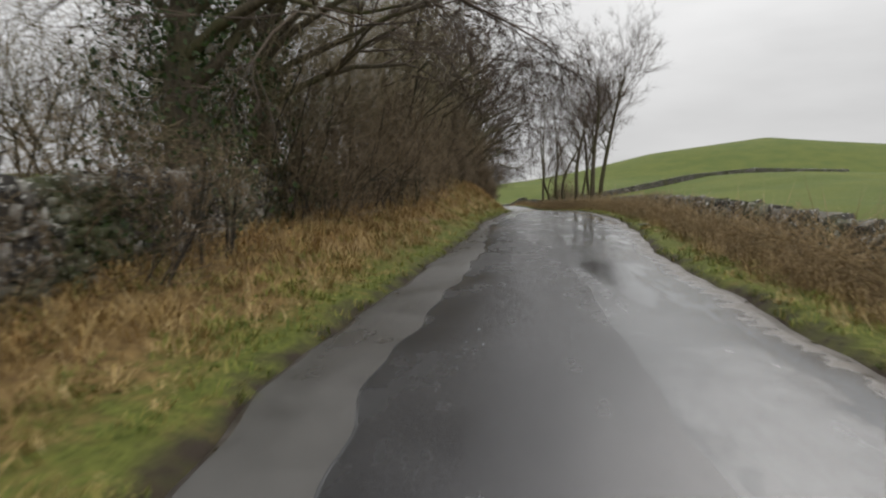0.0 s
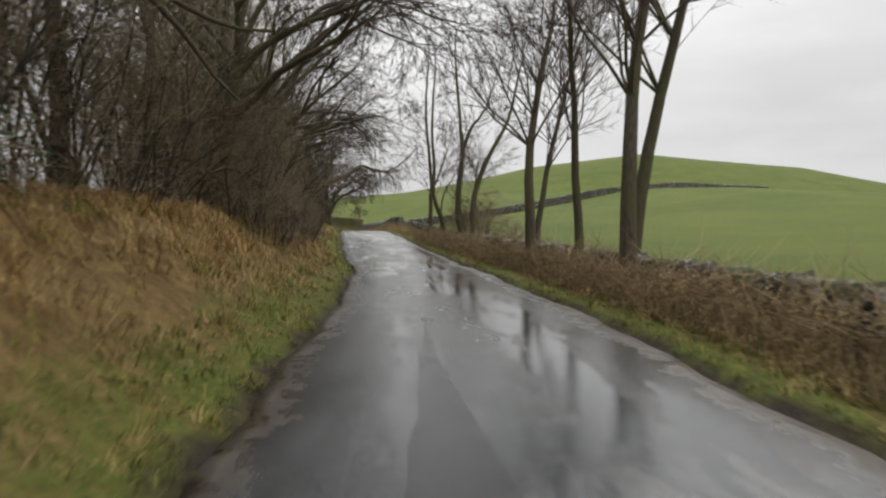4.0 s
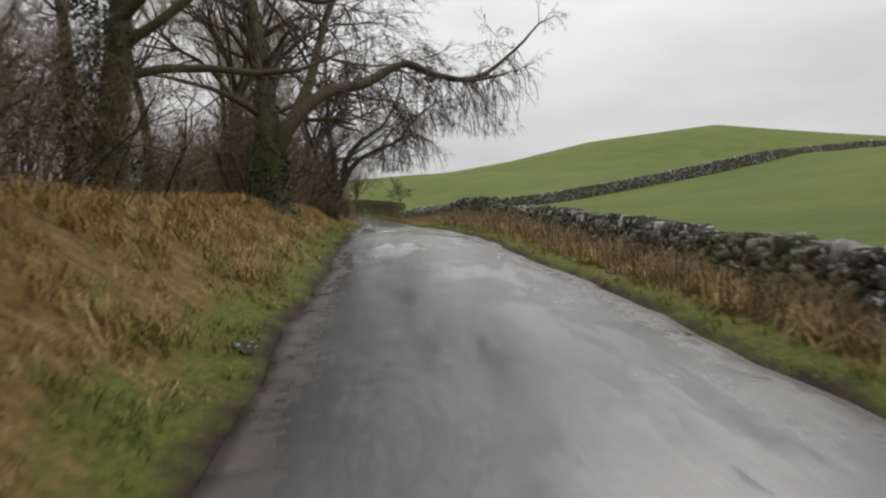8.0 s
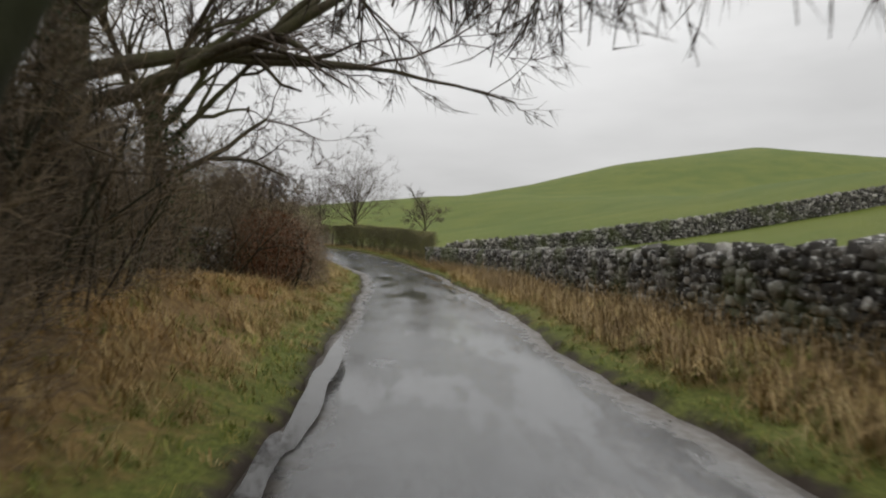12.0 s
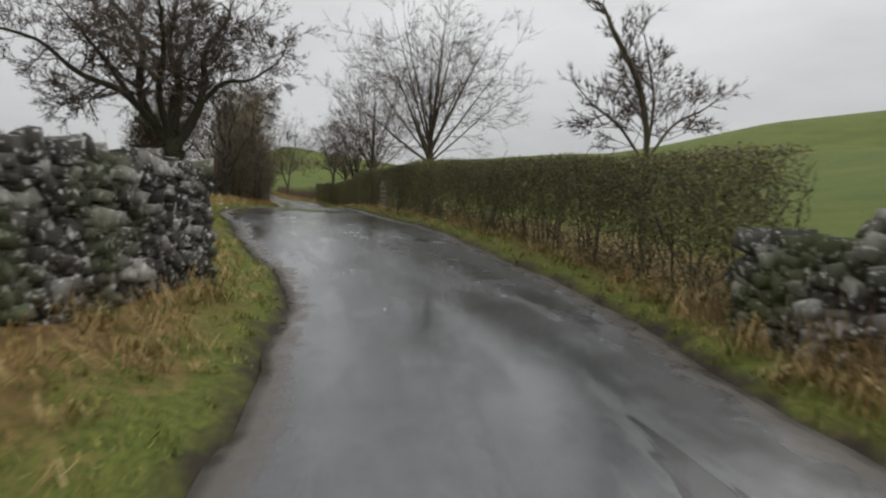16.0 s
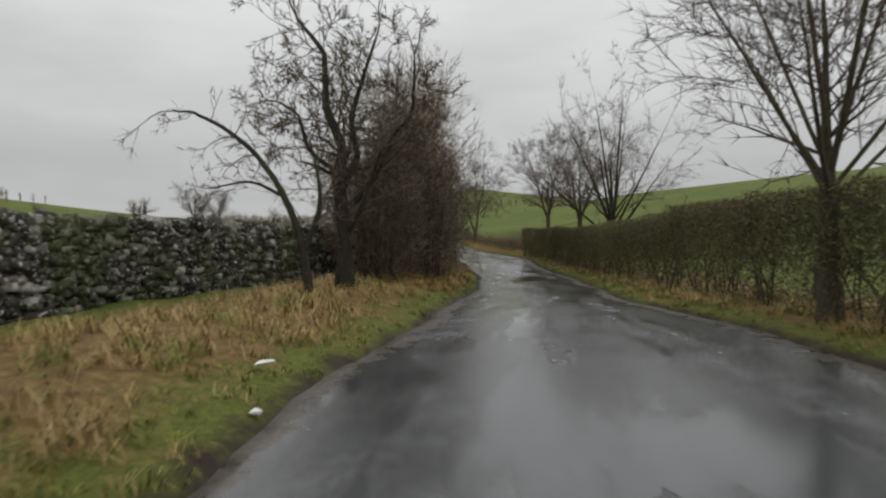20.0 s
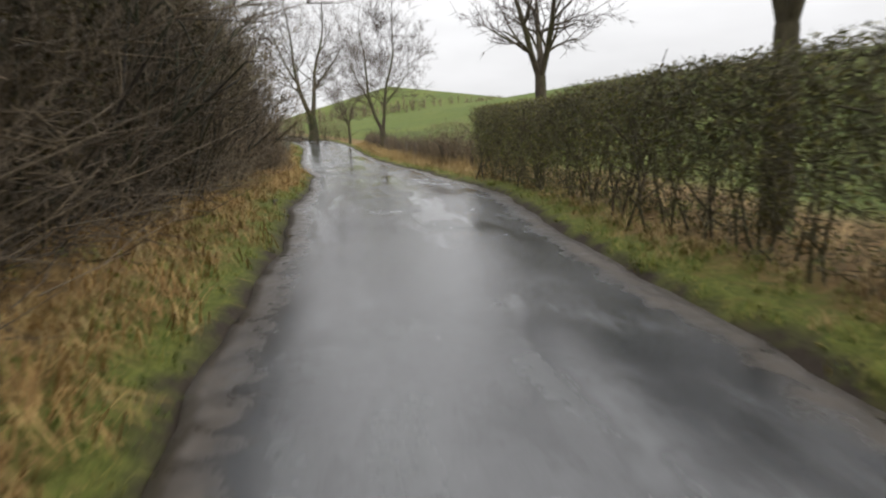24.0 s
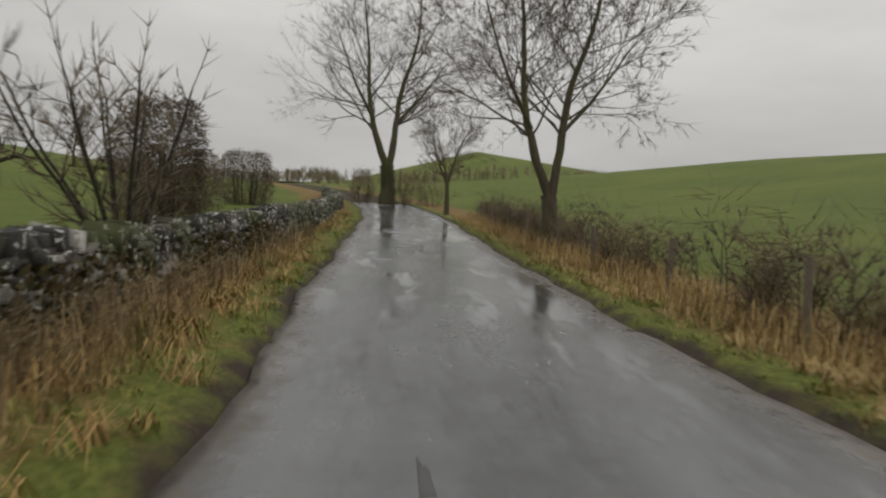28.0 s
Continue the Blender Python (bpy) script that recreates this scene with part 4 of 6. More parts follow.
def fan_thorn(seed, height=3.0, lean=-0.25, stems=9):
    """Several thin stems from one foot that fan upwards, each with short stiff twigs."""
    p = Plant(seed)
    for i in range(stems):
        a = 2.4 * i
        out = 0.42 * height * math.sqrt((i + 0.3) / stems)
        x, y, h = out * math.cos(a) + lean * height * 0.6, out * math.sin(a), height * p.rng.uniform(0.72, 1.05)
        p.path([(0.1 * math.cos(a), 0.1 * math.sin(a), -0.2), (0.3 * x, 0.3 * y, 0.33 * h), (0.75 * x, 0.75 * y, 0.72 * h), (x, y, h)], 0.032, 0.010, 18, 0.22 * height, 1, (0, 6), 0.2, spread=0.7, bend=0.35, stout=0.45)
    return p


def thorn_tree(seed, height=5.5, trunk=0.2, lean=0.0, fork=1.7, up=0.5, limbs=7, kids=(0, 4, 4, 5, 4), stout=0.45):
    """A twisted hawthorn with a dense crown."""
    p = Plant(seed)
    p.thick += [(0, 0, -0.3, 0.05, 0.02, 0.8, trunk * 1.3, trunk), (0.05, 0.02, 0.78, 0.1 + lean * 0.3, 0, fork, trunk, trunk * 0.8)]
    for k in range(limbs):
        a = 2 * math.pi * k / limbs + p.rng.uniform(-0.3, 0.3)
        p.limb(np.array([0.08 + lean * 0.2, 0, p.rng.uniform(fork - 0.5, fork)]), np.array([math.cos(a) + lean, math.sin(a), p.rng.uniform(up, up + 0.8)]), height * 0.30, trunk * stout * (1.5 if k % 4 == 0 else 0.9), 4, kids, bend=0.4, lift=0.04, twig=0.006,
               shrink=0.62)
    return p


def broad_tree(seed, height=9.0, trunk=0.25, fork=2.2, wide=0.45):
    """A field tree: forked leaders and limbs at all heights that make an oval crown."""
    p = Plant(seed)
    p.thick.append((0, 0, -0.3, 0.02, 0, fork * 0.55, trunk * 1.3, trunk))
    p.thick.append((0.02, 0, fork * 0.53, 0.05, 0.03, fork, trunk, trunk * 0.85))
    for lead in range(3):
        a = 2.1 * lead + p.rng.uniform(-0.4, 0.4)
        x, w = np.array([0.05, 0.03, fork * 0.95]), np.array([0.35 * math.cos(a), 0.35 * math.sin(a), 1.0])
        n, r0 = 6, trunk * p.rng.uniform(0.5, 0.62)
        for i in range(n):
            w = w + p.rng.normal(0, 0.10, 3)
            w /= np.linalg.norm(w)
            q = x + w * (height - fork) * 0.8 / n
            r, r1 = r0 * (1 - 0.14 * i), r0 * (1 - 0.14 * (i + 1))
            (p.thick if r > 0.035 else p.thin).append((*x, *(q + 0.03 * w), r, r1))
            for k in range(3):
                b = a + p.rng.uniform(-1.6, 1.6)
                out = height * wide * p.rng.uniform(0.32, 0.5) * (1.0 - 0.6 * abs(i / n - 0.35))
                p.limb(q, np.array([math.cos(b), math.sin(b), p.rng.uniform(0.35, 1.0)]), out, r * 0.45, 3, (0, 5, 5, 4), bend=0.26, lift=0.08, twig=0.007, shrink=0.62)
            x = q
    return p


def thicket_plant(seed, height=4.0, stems=12, spread=1.3, brush=900, sprawl=0.5, bend=0.34):
    """A tangle of crooked, arching stems full of fine twigs."""
    p = Plant(seed)
    p.fine, p.stem = 2, 0.013
    for k in range(stems):
        a, r = p.rng.uniform(0, 2 * math.pi), spread * 0.6 * math.sqrt(p.rng.random())
        out = sprawl * p.rng.uniform(0.2, 1.0)
        p.limb(np.array([r * math.cos(a), r * math.sin(a), -0.2]), np.array([out * math.cos(a), out * math.sin(a), 1.0]), height * p.rng.uniform(0.4, 0.66), (0.046 if k < 3 else p.rng.uniform(0.018, 0.03)) if stems > 5 else 0.017, 2, (0, 6, 7), bend=bend, lift=0.09, twig=0.007, shrink=0.42)
    for k in range(brush):
        a, r = p.rng.uniform(0, 2 * math.pi), spread * p.rng.random() ** 0.4
        z = height * 0.92 * p.rng.random() ** 1.1
        r *= 1.12 - 0.55 * (z / height) ** 1.5
        q = np.array([r * math.cos(a), r * math.sin(a), z])
        w = p.rng.normal(size=3) * (0.8, 0.8, 0.6) + (0.35 * math.cos(a), 0.35 * math.sin(a), 0.3)
        w /= np.linalg.norm(w)
        ln = p.rng.uniform(0.2, 0.5)
        e = q + w * ln
        w = w + p.rng.normal(0, 0.45, 3)
        p.ends.append((*q, *(e + w * 0.02), 0.007, 0.005))
        p.ends.append((*(e - 0.4 * (e - q)), *(e + w * ln * 0.9), 0.0055, 0.003))
    return p


def hedge_section_meshes(seed, length=2.5, height=1.9, depth=0.85, bare=0.52):
    """Laid stems below, a clipped mass of twigs and small leaves above."""
    rng = np.random.default_rng(seed)
    segs = []
    for k in range(int(length * 4)):
        x, y = rng.uniform(0, length), rng.normal(0, depth * 0.16)
        p = np.array([x, y, -0.15])
        w = np.array([rng.normal(0, 0.25), rng.normal(0, 0.1), 1.0])
        for i in range(4):
            w = w + rng.normal(0, 0.16, 3)
            w /= np.linalg.norm(w)
            q = p + w * (height * 0.85) / 4
            segs.append((*p, *q, 0.022 - 0.004 * i, 0.019 - 0.004 * i))
            if rng.random() < 0.7:
                d = w + rng.normal(0, 0.6, 3)
                segs.append((*q, *(q + d * 0.4), 0.014, 0.006))
            p = q
    stems = tubes(segs, 4)
    n = int(1300 * length)
    base = np.stack([rng.uniform(-0.05, length + 0.05, n), rng.uniform(-0.5, 0.5, n) * depth, bare + (height - bare) * rng.uniform(0, 1, n) ** 0.7], 1)
    low = rng.random(n) < 0.12
    base[low, 2] = rng.uniform(0.05, bare, low.sum())
    way = rng.normal(size=(n, 3)) * (1, 1, 1.0) + (0, 0, 0.7)
    way /= np.linalg.norm(way, axis=1)[:, None]
    ln = rng.uniform(0.10, 0.30, n)[:, None]
    tip = base + way * ln
    tip[:, 2] = np.minimum(tip[:, 2], height + rng.uniform(-0.02, 0.12, n))
    twigs = spikes(np.concatenate([base, tip, np.full((n, 1), 0.008), np.full((n, 1), 0.003)], 1))
    m = int(1600 * length)
    lp = np.stack([rng.uniform(0, length, m), rng.uniform(-0.55, 0.55, m) * depth, bare + (height - bare + 0.05) * rng.uniform(0, 1, m) ** 0.8], 1)
    low = rng.random(m) < 0.06
    lp[low, 2] = rng.uniform(0.1, bare, low.sum())
    leaves = leaf_cards(lp, 0.023, rng)
    return (mesh_of("hedge_stems", *stems, BARK), mesh_of("hedge_twigs", *twigs, HEDGE_TWIG), mesh_of("hedge_leaves", *leaves, HEDGE_LEAF))


# ---- grass ----
def blades(name, label, s0, s1, side, u0, u1, per_m2, length, width, material, seed, lean=0.5, clump=0.5, upto=None):
    """Blades rooted on a verge: side -1 left, 1 right; u metres beyond the road's edge."""
    rng = np.random.default_rng(seed)
    n = int((s1 - s0) * (u1 - u0) * per_m2)
    s, u = rng.uniform(s0, s1, n), u0 + (u1 - u0) * rng.uniform(0, 1, n)
    keep = np.sin(s * 2.3 + 1.7 * u + seed) + np.sin(s * 0.63 - 2.9 * u + 2 * seed) + rng.normal(0, 0.7, n) > -1.2 + 1.6 * clump - 1.0
    s, u = s[keep], u[keep]
    n = len(s)
    d = np.where(side < 0, left_edge(s) - u, right_edge(s) + u)
    xy, _ = plane(s, d)
    root = np.concatenate([xy, (ground_z(s, d) - 0.03)[:, None]], 1)
    ang = rng.uniform(0, 2 * np.pi, n)
    out = np.stack([np.cos(ang), np.sin(ang), 0 * ang], 1)
    bend = rng.uniform(0.2, 1.0, n)[:, None] * lean
    ln = length * rng.uniform(0.45, 1.25, n)[:, None]
    wd = width * rng.uniform(0.6, 1.3, n)[:, None]
    across = np.stack([-np.sin(ang), np.cos(ang), 0 * ang], 1) * wd / 2
    up = np.array([[0, 0, 1.0]])
    midp = root + ln * 0.55 * (up * np.sqrt(np.maximum(1 - (bend * 0.5) ** 2, 0.05)) + out * bend * 0.5)
    tip = midp + ln * 0.5 * (up * (1 - 1.25 * bend) + out * np.minimum(bend * 1.3, 1.0))
    v = np.stack([root - across, root + across, midp + across * 0.75, midp - across * 0.75, tip], 1).reshape(-1, 3)
    i = np.arange(n)[:, None] * 5
    f = np.concatenate([i + [0, 1, 2], i + [0, 2, 3], i + [3, 2, 4]], 0)
    ob = new(name, mesh_of(name, v, f, material))
    return tagged(ob, label, "grass", kind="stuff")


def tussocks(name, label, s0, s1, side, u0, u1, per_m2, each, length, width, material, seed, radius=0.16, low=0.45):
    """Tufts of blades that arch outwards and lie over one another."""
    rng = np.random.default_rng(seed)
    c = int((s1 - s0) * (u1 - u0) * per_m2)
    cs, cu, size = rng.uniform(s0, s1, c), rng.uniform(u0, u1, c), rng.uniform(0.55, 1.3, c)
    keep = np.sin(cs * 0.9 + 1.3 * cu + seed) + np.sin(cs * 0.37 - 2.1 * cu) + rng.normal(0, 0.8, c) > -1.3
    cs, cu, size = cs[keep], cu[keep], size[keep]
    i = np.repeat(np.arange(len(cs)), each)
    n = len(i)
    ang, r = rng.uniform(0, 2 * np.pi, n), radius * np.sqrt(rng.random(n)) * size[i]
    s, u = cs[i] + r * np.cos(ang), np.maximum(cu[i] + r * np.sin(ang), 0.03)
    d = np.where(side < 0, left_edge(s) - u, right_edge(s) + u)
    xy, _ = plane(s, d)
    root = np.concatenate([xy, (ground_z(s, d) - 0.02)[:, None]], 1)
    # blades of one tuft tend to fall the same way, down the bank
    fall = rng.uniform(0, 2 * np.pi, len(cs))[i]
    ang = ang + rng.normal(0, 0.7, n)
    out = np.stack([np.cos(ang) + 0.6 * np.cos(fall), np.sin(ang) + 0.6 * np.sin(fall), 0 * ang], 1)
    out /= np.linalg.norm(out, axis=1)[:, None]
    bend = (low + (1 - low) * rng.random(n))[:, None]
    ln = (length * size[i] * rng.uniform(0.5, 1.25, n))[:, None]
    across = np.stack([-out[:, 1], out[:, 0], 0 * ang], 1) * (width * rng.uniform(0.6, 1.3, n))[:, None] / 2
    up = np.array([[0, 0, 1.0]])
    midp = root + ln * 0.5 * (up * np.sqrt(1 - (bend * 0.8) ** 2) + out * bend * 0.8)
    tip = midp + ln * 0.5 * (up * (0.75 - 1.3 * bend) + out * np.minimum(bend * 1.2, 1.0))
    v = np.stack([root - across, root + across, midp + across * 0.8, midp - across * 0.8, tip], 1).reshape(-1, 3)
    k = np.arange(n)[:, None] * 5
    ob = new(name, mesh_of(name, v, np.concatenate([k + [0, 1, 2], k + [0, 2, 3], k + [3, 2, 4]], 0), material))
    return tagged(ob, label, "grass", kind="stuff")

# ---- stone walls ----
stone_wall("grey limestone dry-stone wall with rough coping beside the field", lane_points(-12, 97, 5.3, 5.0), None, 0.75, 11, face=1, near=(14, 40))
stone_wall("lichened grey dry-stone wall with upright coping stones", lane_points(97, 121, 5.0, 4.8, 3.0), None, 1.08, 12, face=1, near=(10, 24))
stone_wall("pale lichened dry-stone wall below the pasture", lane_points(121, 138, 4.8, 4.5, 3.0), None, 0.9, 18, face=1, near=(3, 17))
stone_wall("dark mossy dry-stone wall on the grass bank", [spot(s, d) for s, d in ((118, -5.2), (123, -4.6), (128, -3.9), (132, -3.4), (136, -2.8), (138.8, -2.2), (140.6, -1.6))], None, 1.4, 13, near=(8, 24))
stone_wall("dark dry-stone wall behind the bare thorn trees", [spot(s, d) for s, d in ((146, -6.6), (152, -6.8), (160, -7.0), (168, -6.8), (173, -5.6), (177, -4.6))], None, 1.35, 14, near=(8, 24), rock=MOSSY_STONE)
stone_wall("old dry-stone wall half hidden by brambles", [spot(s, d) for s, d in ((-14, -4.9), (-4, -4.6), (6, -4.5), (14, -5.2))], None, 1.0, 15, near=(8, 20))
stone_wall("mossy grey dry-stone wall along the verge", [spot(s, d) for s, d in ((206, -3.6), (216, -3.1), (226, -2.8), (240, -2.6), (256, -2.6), (274, -2.8))], None, 0.66, 16, near=(8, 34), rock=MOSSY_STONE)
mrng = np.random.default_rng(71)
for s0, s1, dd, top, n in ((214, 231, -2.72, 0.62, 5200), (-6, 8, -4.25, 0.9, 3200)):
    ms = mrng.uniform(s0, s1, n)
    md = dd + mrng.normal(0, 0.09, n) if s0 != 214 else np.interp(ms, [206, 216, 226, 240], [-3.33, -2.83, -2.53, -2.33]) + mrng.normal(0, 0.07, n)
    keep = np.sin(ms * 1.9) + np.sin(ms * 0.8 + 1) + mrng.normal(0, 0.8, n) > -0.5
    ms, md = ms[keep], md[keep]
    mxy, _ = plane(ms, md)
    mz = ground_z(ms, md) + top * mrng.uniform(0.02, 1.05, len(ms))
    creeper = new("ivy_creeper", mesh_of("ivy_creeper", *leaf_cards(np.c_[mxy, mz], 0.05, mrng), IVY if s0 != 214 else OLIVE_LEAF))
    tagged(creeper, "creeping ivy and moss that hides the wall's face", "ivy", kind="stuff")
# the hill wall climbs the pasture beyond the lane
from_lane = [(s, d) for s, d in ((137.5, 5.4), (136.5, 12), (135, 22), (133, 36), (131, 54), (131, 78), (135, 110))]
stone_wall("dry-stone field wall that climbs the green hill", [spot(s, d) for s, d in from_lane], None, 1.1, 17, near=(4, 20))

# ---- trees ----
def put(plant, label, s, d, turn, bark=BARK, twigs=TWIG, ivy=0, ivy_h=3.0, size=1.0, up=0.0):
    pts = None
    if ivy and plant.boles:
        at = [(line[i] + (line[i + 1] - line[i]) * plant.rng.random(), rad[i]) for line, rad in plant.boles[:2] for i in plant.rng.integers(0, len(line) - 1, ivy)]
        pts = np.array([q + r * plant.rng.uniform(0.9, 1.25) * w / np.linalg.norm(w) for (q, r), w in zip(at, plant.rng.normal(size=(len(at), 3)) * (1, 1, 0.3)) if q[2] < ivy_h])
    elif ivy:
        pts = ivy_column(plant.rng, ivy, ivy_h, 0.62 if ivy_h < 5 else 1.1)
    m = Matrix.Translation(spot(s, d, up)) @ Matrix.Rotation(radians(turn + heading(s)), 4, "Z") @ Matrix.Scale(size, 4)
    return tree_thing(label, plant, bark, twigs, m, pts)


# right-hand row of slender trees by the wall
for i, (s, d, h, ln, tr) in enumerate(((45.6, 4.75, 12, 0.02, 0.2), (47.2, 5.4, 13, 0.08, 0.19), (52.2, 4.5, 12, 0.03, 0.19), (49.4, 5.0, 11, -0.04, 0.14), (54.0, 5.2, 10, 0.05, 0.13))):
    put(tall_tree(100 + i, h, tr, (ln, 0.03)), "slender bare ash tree with grey-green bark by the wall", s, d, 0)
put(bowed_tree(130, [(0, 0, -0.3), (0.05, 0, 1.0), (0.1, 0, 2.7), (0.85, 0.1, 4.7), (1.8, 0.2, 6.4), (2.4, 0.3, 8.8)], 0.2, [([(0.1, 0, 2.6), (0.15, 0, 3.2), (0.22, 0.1, 3.9)], 0.07)]), "bare tree with a leaning bowed trunk by the wall", 63.9, 5.2, 0)
put(bowed_tree(131, [(0.4, 0, -0.3), (0.25, 0, 0.5), (-0.27, 0, 1.5), (-0.3, 0, 2.9), (-0.1, 0, 5.0), (-0.2, 0.1, 6.6), (-0.4, 0.2, 9.4)], 0.23, [([(-0.1, 0, 5.1), (0.4, 0.1, 6.3), (1.1, 0.2, 7.2), (1.8, 0.4, 9.0)], 0.12)]), "bare forked tree with a crooked mossy trunk by the wall", 65.8, 5.2, 0, ivy=260, ivy_h=1.6)
put(bowed_tree(132, [(0, 0, -0.3), (-0.03, 0, 0.5), (-0.25, 0, 1.6), (-0.62, 0, 2.5), (-0.74, 0, 3.4), (-0.68, 0, 4.6), (-0.8, 0.1, 7.0), (-0.6, 0.2, 9.8)], 0.2, [([(-0.3, 0, 1.9), (-0.1, 0.1, 3.0), (0.5, 0.2, 4.0), (1.3, 0.3, 5.4)], 0.06), ([(-0.7, 0, 3.4), (-0.2, 0.2, 4.6), (0.4, 0.4, 6.4)], 0.06)]), "bare tree with an s-shaped mossy trunk by the wall", 70.0, 5.0, 0)
put(bowed_tree(133, [(0, 0, -0.3), (0.05, 0, 1.0), (0.12, 0, 3.4), (0.0, 0, 5.4), (-0.2, 0.1, 8.0), (-0.1, 0.2, 10.5)], 0.16), "slender bare tree with grey-green bark by the wall", 73.9, 4.6, 0)
# old trees on the left bank that hang over the lane
for i, (s, d, h, tr, ln) in enumerate(((69, -5.4, 10, 0.36, 0.05), (75, -5.0, 9.5, 0.34, 0.1), (94, -5.4, 10, 0.34, 0.05), (81.8, -5.0, 10.5, 0.3, 0.12), (109.5, -4.6, 10, 0.38, 0.05), (115.5, -5.2, 7.5, 0.28, -0.1), (36, -6.4, 7, 0.2, 0.0), (29.5, -4.9, 8.5, 0.24, 0.1), (40.5, -4.5, 9, 0.25, 0.15), (50, -4.3, 10.5, 0.28, 0.22), (57, -4.4, 10.5, 0.28, 0.2), (9.5, -4.9, 9.5, 0.30, 0.0), (12.6, -5.1, 9.0, 0.26, 0.05))):
    put(great_tree(200 + i, 1.0, h, tr, ln, 1.0 if s < 16 else 2.7), "big bare roadside tree with mossy trunk and hanging twigs", s, d, 0, ivy=5000 if s < 11 else 2200 if s < 16 else 1300, ivy_h=7.0 if s < 16 else 4.0)
put(overhanging_beech(221), "huge bare tree with a heavy mossy limb bowed over the lane", 88.7, -3.3, 0, ivy=1500, ivy_h=6.5)
put(arching_tree(222), "bare tree with two mossy limbs arched over the lane", 103.6, -2.4, 0, DARK_BARK, ivy=900, ivy_h=4.0)
for i, (s, d, h) in enumerate(((66, -7.5, 11), (72.5, -6.8, 12), (79, -7.2, 11), (84, -6.6, 12), (91, -7.4, 12), (98, -6.6, 11), (106, -7.0, 11), (112, -6.8, 10), (30, -6.6, 9), (41, -6.8, 10), (5, -7.0, 8), (14, -6.2, 9), (22, -6.0, 10), (26, -5.4, 10), (33.5, -5.6, 11), (38, -5.2, 11), (44.5, -5.4, 11.5), (48, -4.9, 11), (51.5, -5.6, 12), (55, -4.9, 11.5), (58.5, -5.5, 12), (62, -5.0, 11), (100, -5.4, 10), (104.5, -5.6, 10), (96, -5.8, 11))):
    put(tall_tree(240 + i, h, 0.17, (0.06 * math.sin(i * 2.1), 0.05 * math.cos(i * 1.7))), "bare tree in the roadside wood", s, d, 53 * i, DARK_BARK, BROWN_TWIG)
# trees past the bend
put(broom_tree(301, 7.8, 3.6, 0.2, 2.2, 15), "bare round-crowned young sycamore behind the clipped hedge", 156.7, 6.2, 20)
put(broom_tree(302, 7.2, 2.8, 0.17, 2.0, 11), "bare many-limbed young sycamore in the clipped hedge", 167.8, 5.0, 80)
put(broom_tree(303, 8.2, 3.5, 0.27, 1.5, 9), "bare many-stemmed tree grown out of the clipped hedge", 186.6, 5.1, 140, DARK_BARK, TWIG)
put(broad_tree(304, 7.4, 0.16, 2.4), "bare tree standing in the clipped hedge", 193.2, 5.0, 10)
put(broad_tree(305, 8.8, 0.18, 2.8, 0.4), "bare tree with a straight bole in the hedge", 203.6, 5.5, 60)
bent = bowed_tree(306, [(0, 0, -0.2), (0.0, 0, 1.7), (-0.05, 0, 2.5), (-0.3, 0, 3.3), (-0.75, 0, 4.0)], 0.065, [([(0, 0, 1.8), (0.6, 0.1, 2.5), (1.2, 0.1, 2.8)], 0.03), ([(0, 0, 1.7), (-0.6, 0, 2.4), (-1.2, 0, 2.8)], 0.03), ([(0, 0, 2.0), (0.15, 0.1, 2.9), (0.0, 0.1, 3.7)], 0.03)], 0.75, 18, 0.35)
put(bent, "wind-bent bare hawthorn behind the hedge", 142.7, 6.2, 0)
put(wind_thorn(311), "dense dark bare hawthorn with a flat wind-shaped crown", 152.6, -3.1, 0, DARK_BARK, TWIG, ivy=700, ivy_h=1.9)
put(thorn_tree(312, 5.4, 0.16, 0.0, 1.6, 1.2, 9, (0, 6, 5, 4, 4)).trim(1.9, 3.9), "bare ivy-clad thorn tree by the wall", 158.8, -3.5, 120, DARK_BARK, DARK_TWIG, ivy=1300, ivy_h=2.6)
put(ragged_thorn(313), "tall ragged bare thorn tree on the verge", 170.6, -3.3, 0, DARK_BARK, DARK_TWIG, ivy=500, ivy_h=1.5)
put(leaning_thorn(314), "thin bare thorn tree leaning over the wall", 169.0, -3.7, 0, DARK_BARK, TWIG)
put(forked_ash(321, 18.0, 0.5), "tall bare tree at the end of the lane", *lane_of(-50.9, 254.8), 0, ivy=2200, ivy_h=3.2)
put(forked_ash(322, 10.0, 0.24), "bare forked tree by the field fence", *lane_of(-32.6, 229.1), 0)
put(broad_tree(323, 6.5, 0.14, 1.8), "small bare tree on the verge", *lane_of(-42.5, 246.0), 90)
for i, (s, d, h) in enumerate(((206, -5.4, 7.5), (210.5, -5.0, 7.0), (214.5, -4.8, 6.6), (219, -4.2, 4.6))):
    put(thorn_tree(330 + i, h, 0.17, 0.0, 1.6, 1.1, 7, (0, 5, 5, 4, 4), 0.4), "dark bare thorn tree behind the wall", s, d, 70 * i, DARK_BARK, DARK_TWIG, ivy=700, ivy_h=3.0)
for i, (s, h) in enumerate(((183, 8), (186.5, 9.5), (190, 9), (193.5, 10), (197, 9), (200.5, 9.5))):
    put(tall_tree(340 + i, h, 0.13, (0.10, 0.04 * (i % 3))), "bare tree grown up out of the overgrown hedge", s, -4.7, 0, DARK_BARK, BROWN_TWIG)
put(fan_thorn(324, 2.8), "bare many-stemmed thorn bush growing against the wall", 224.1, -3.05, 0, DARK_BARK, DARK_TWIG)
put(fan_thorn(325, 2.6, 0.0, 7), "bare many-stemmed thorn bush growing against the wall", 217.6, -3.4, 80, DARK_BARK, DARK_TWIG)

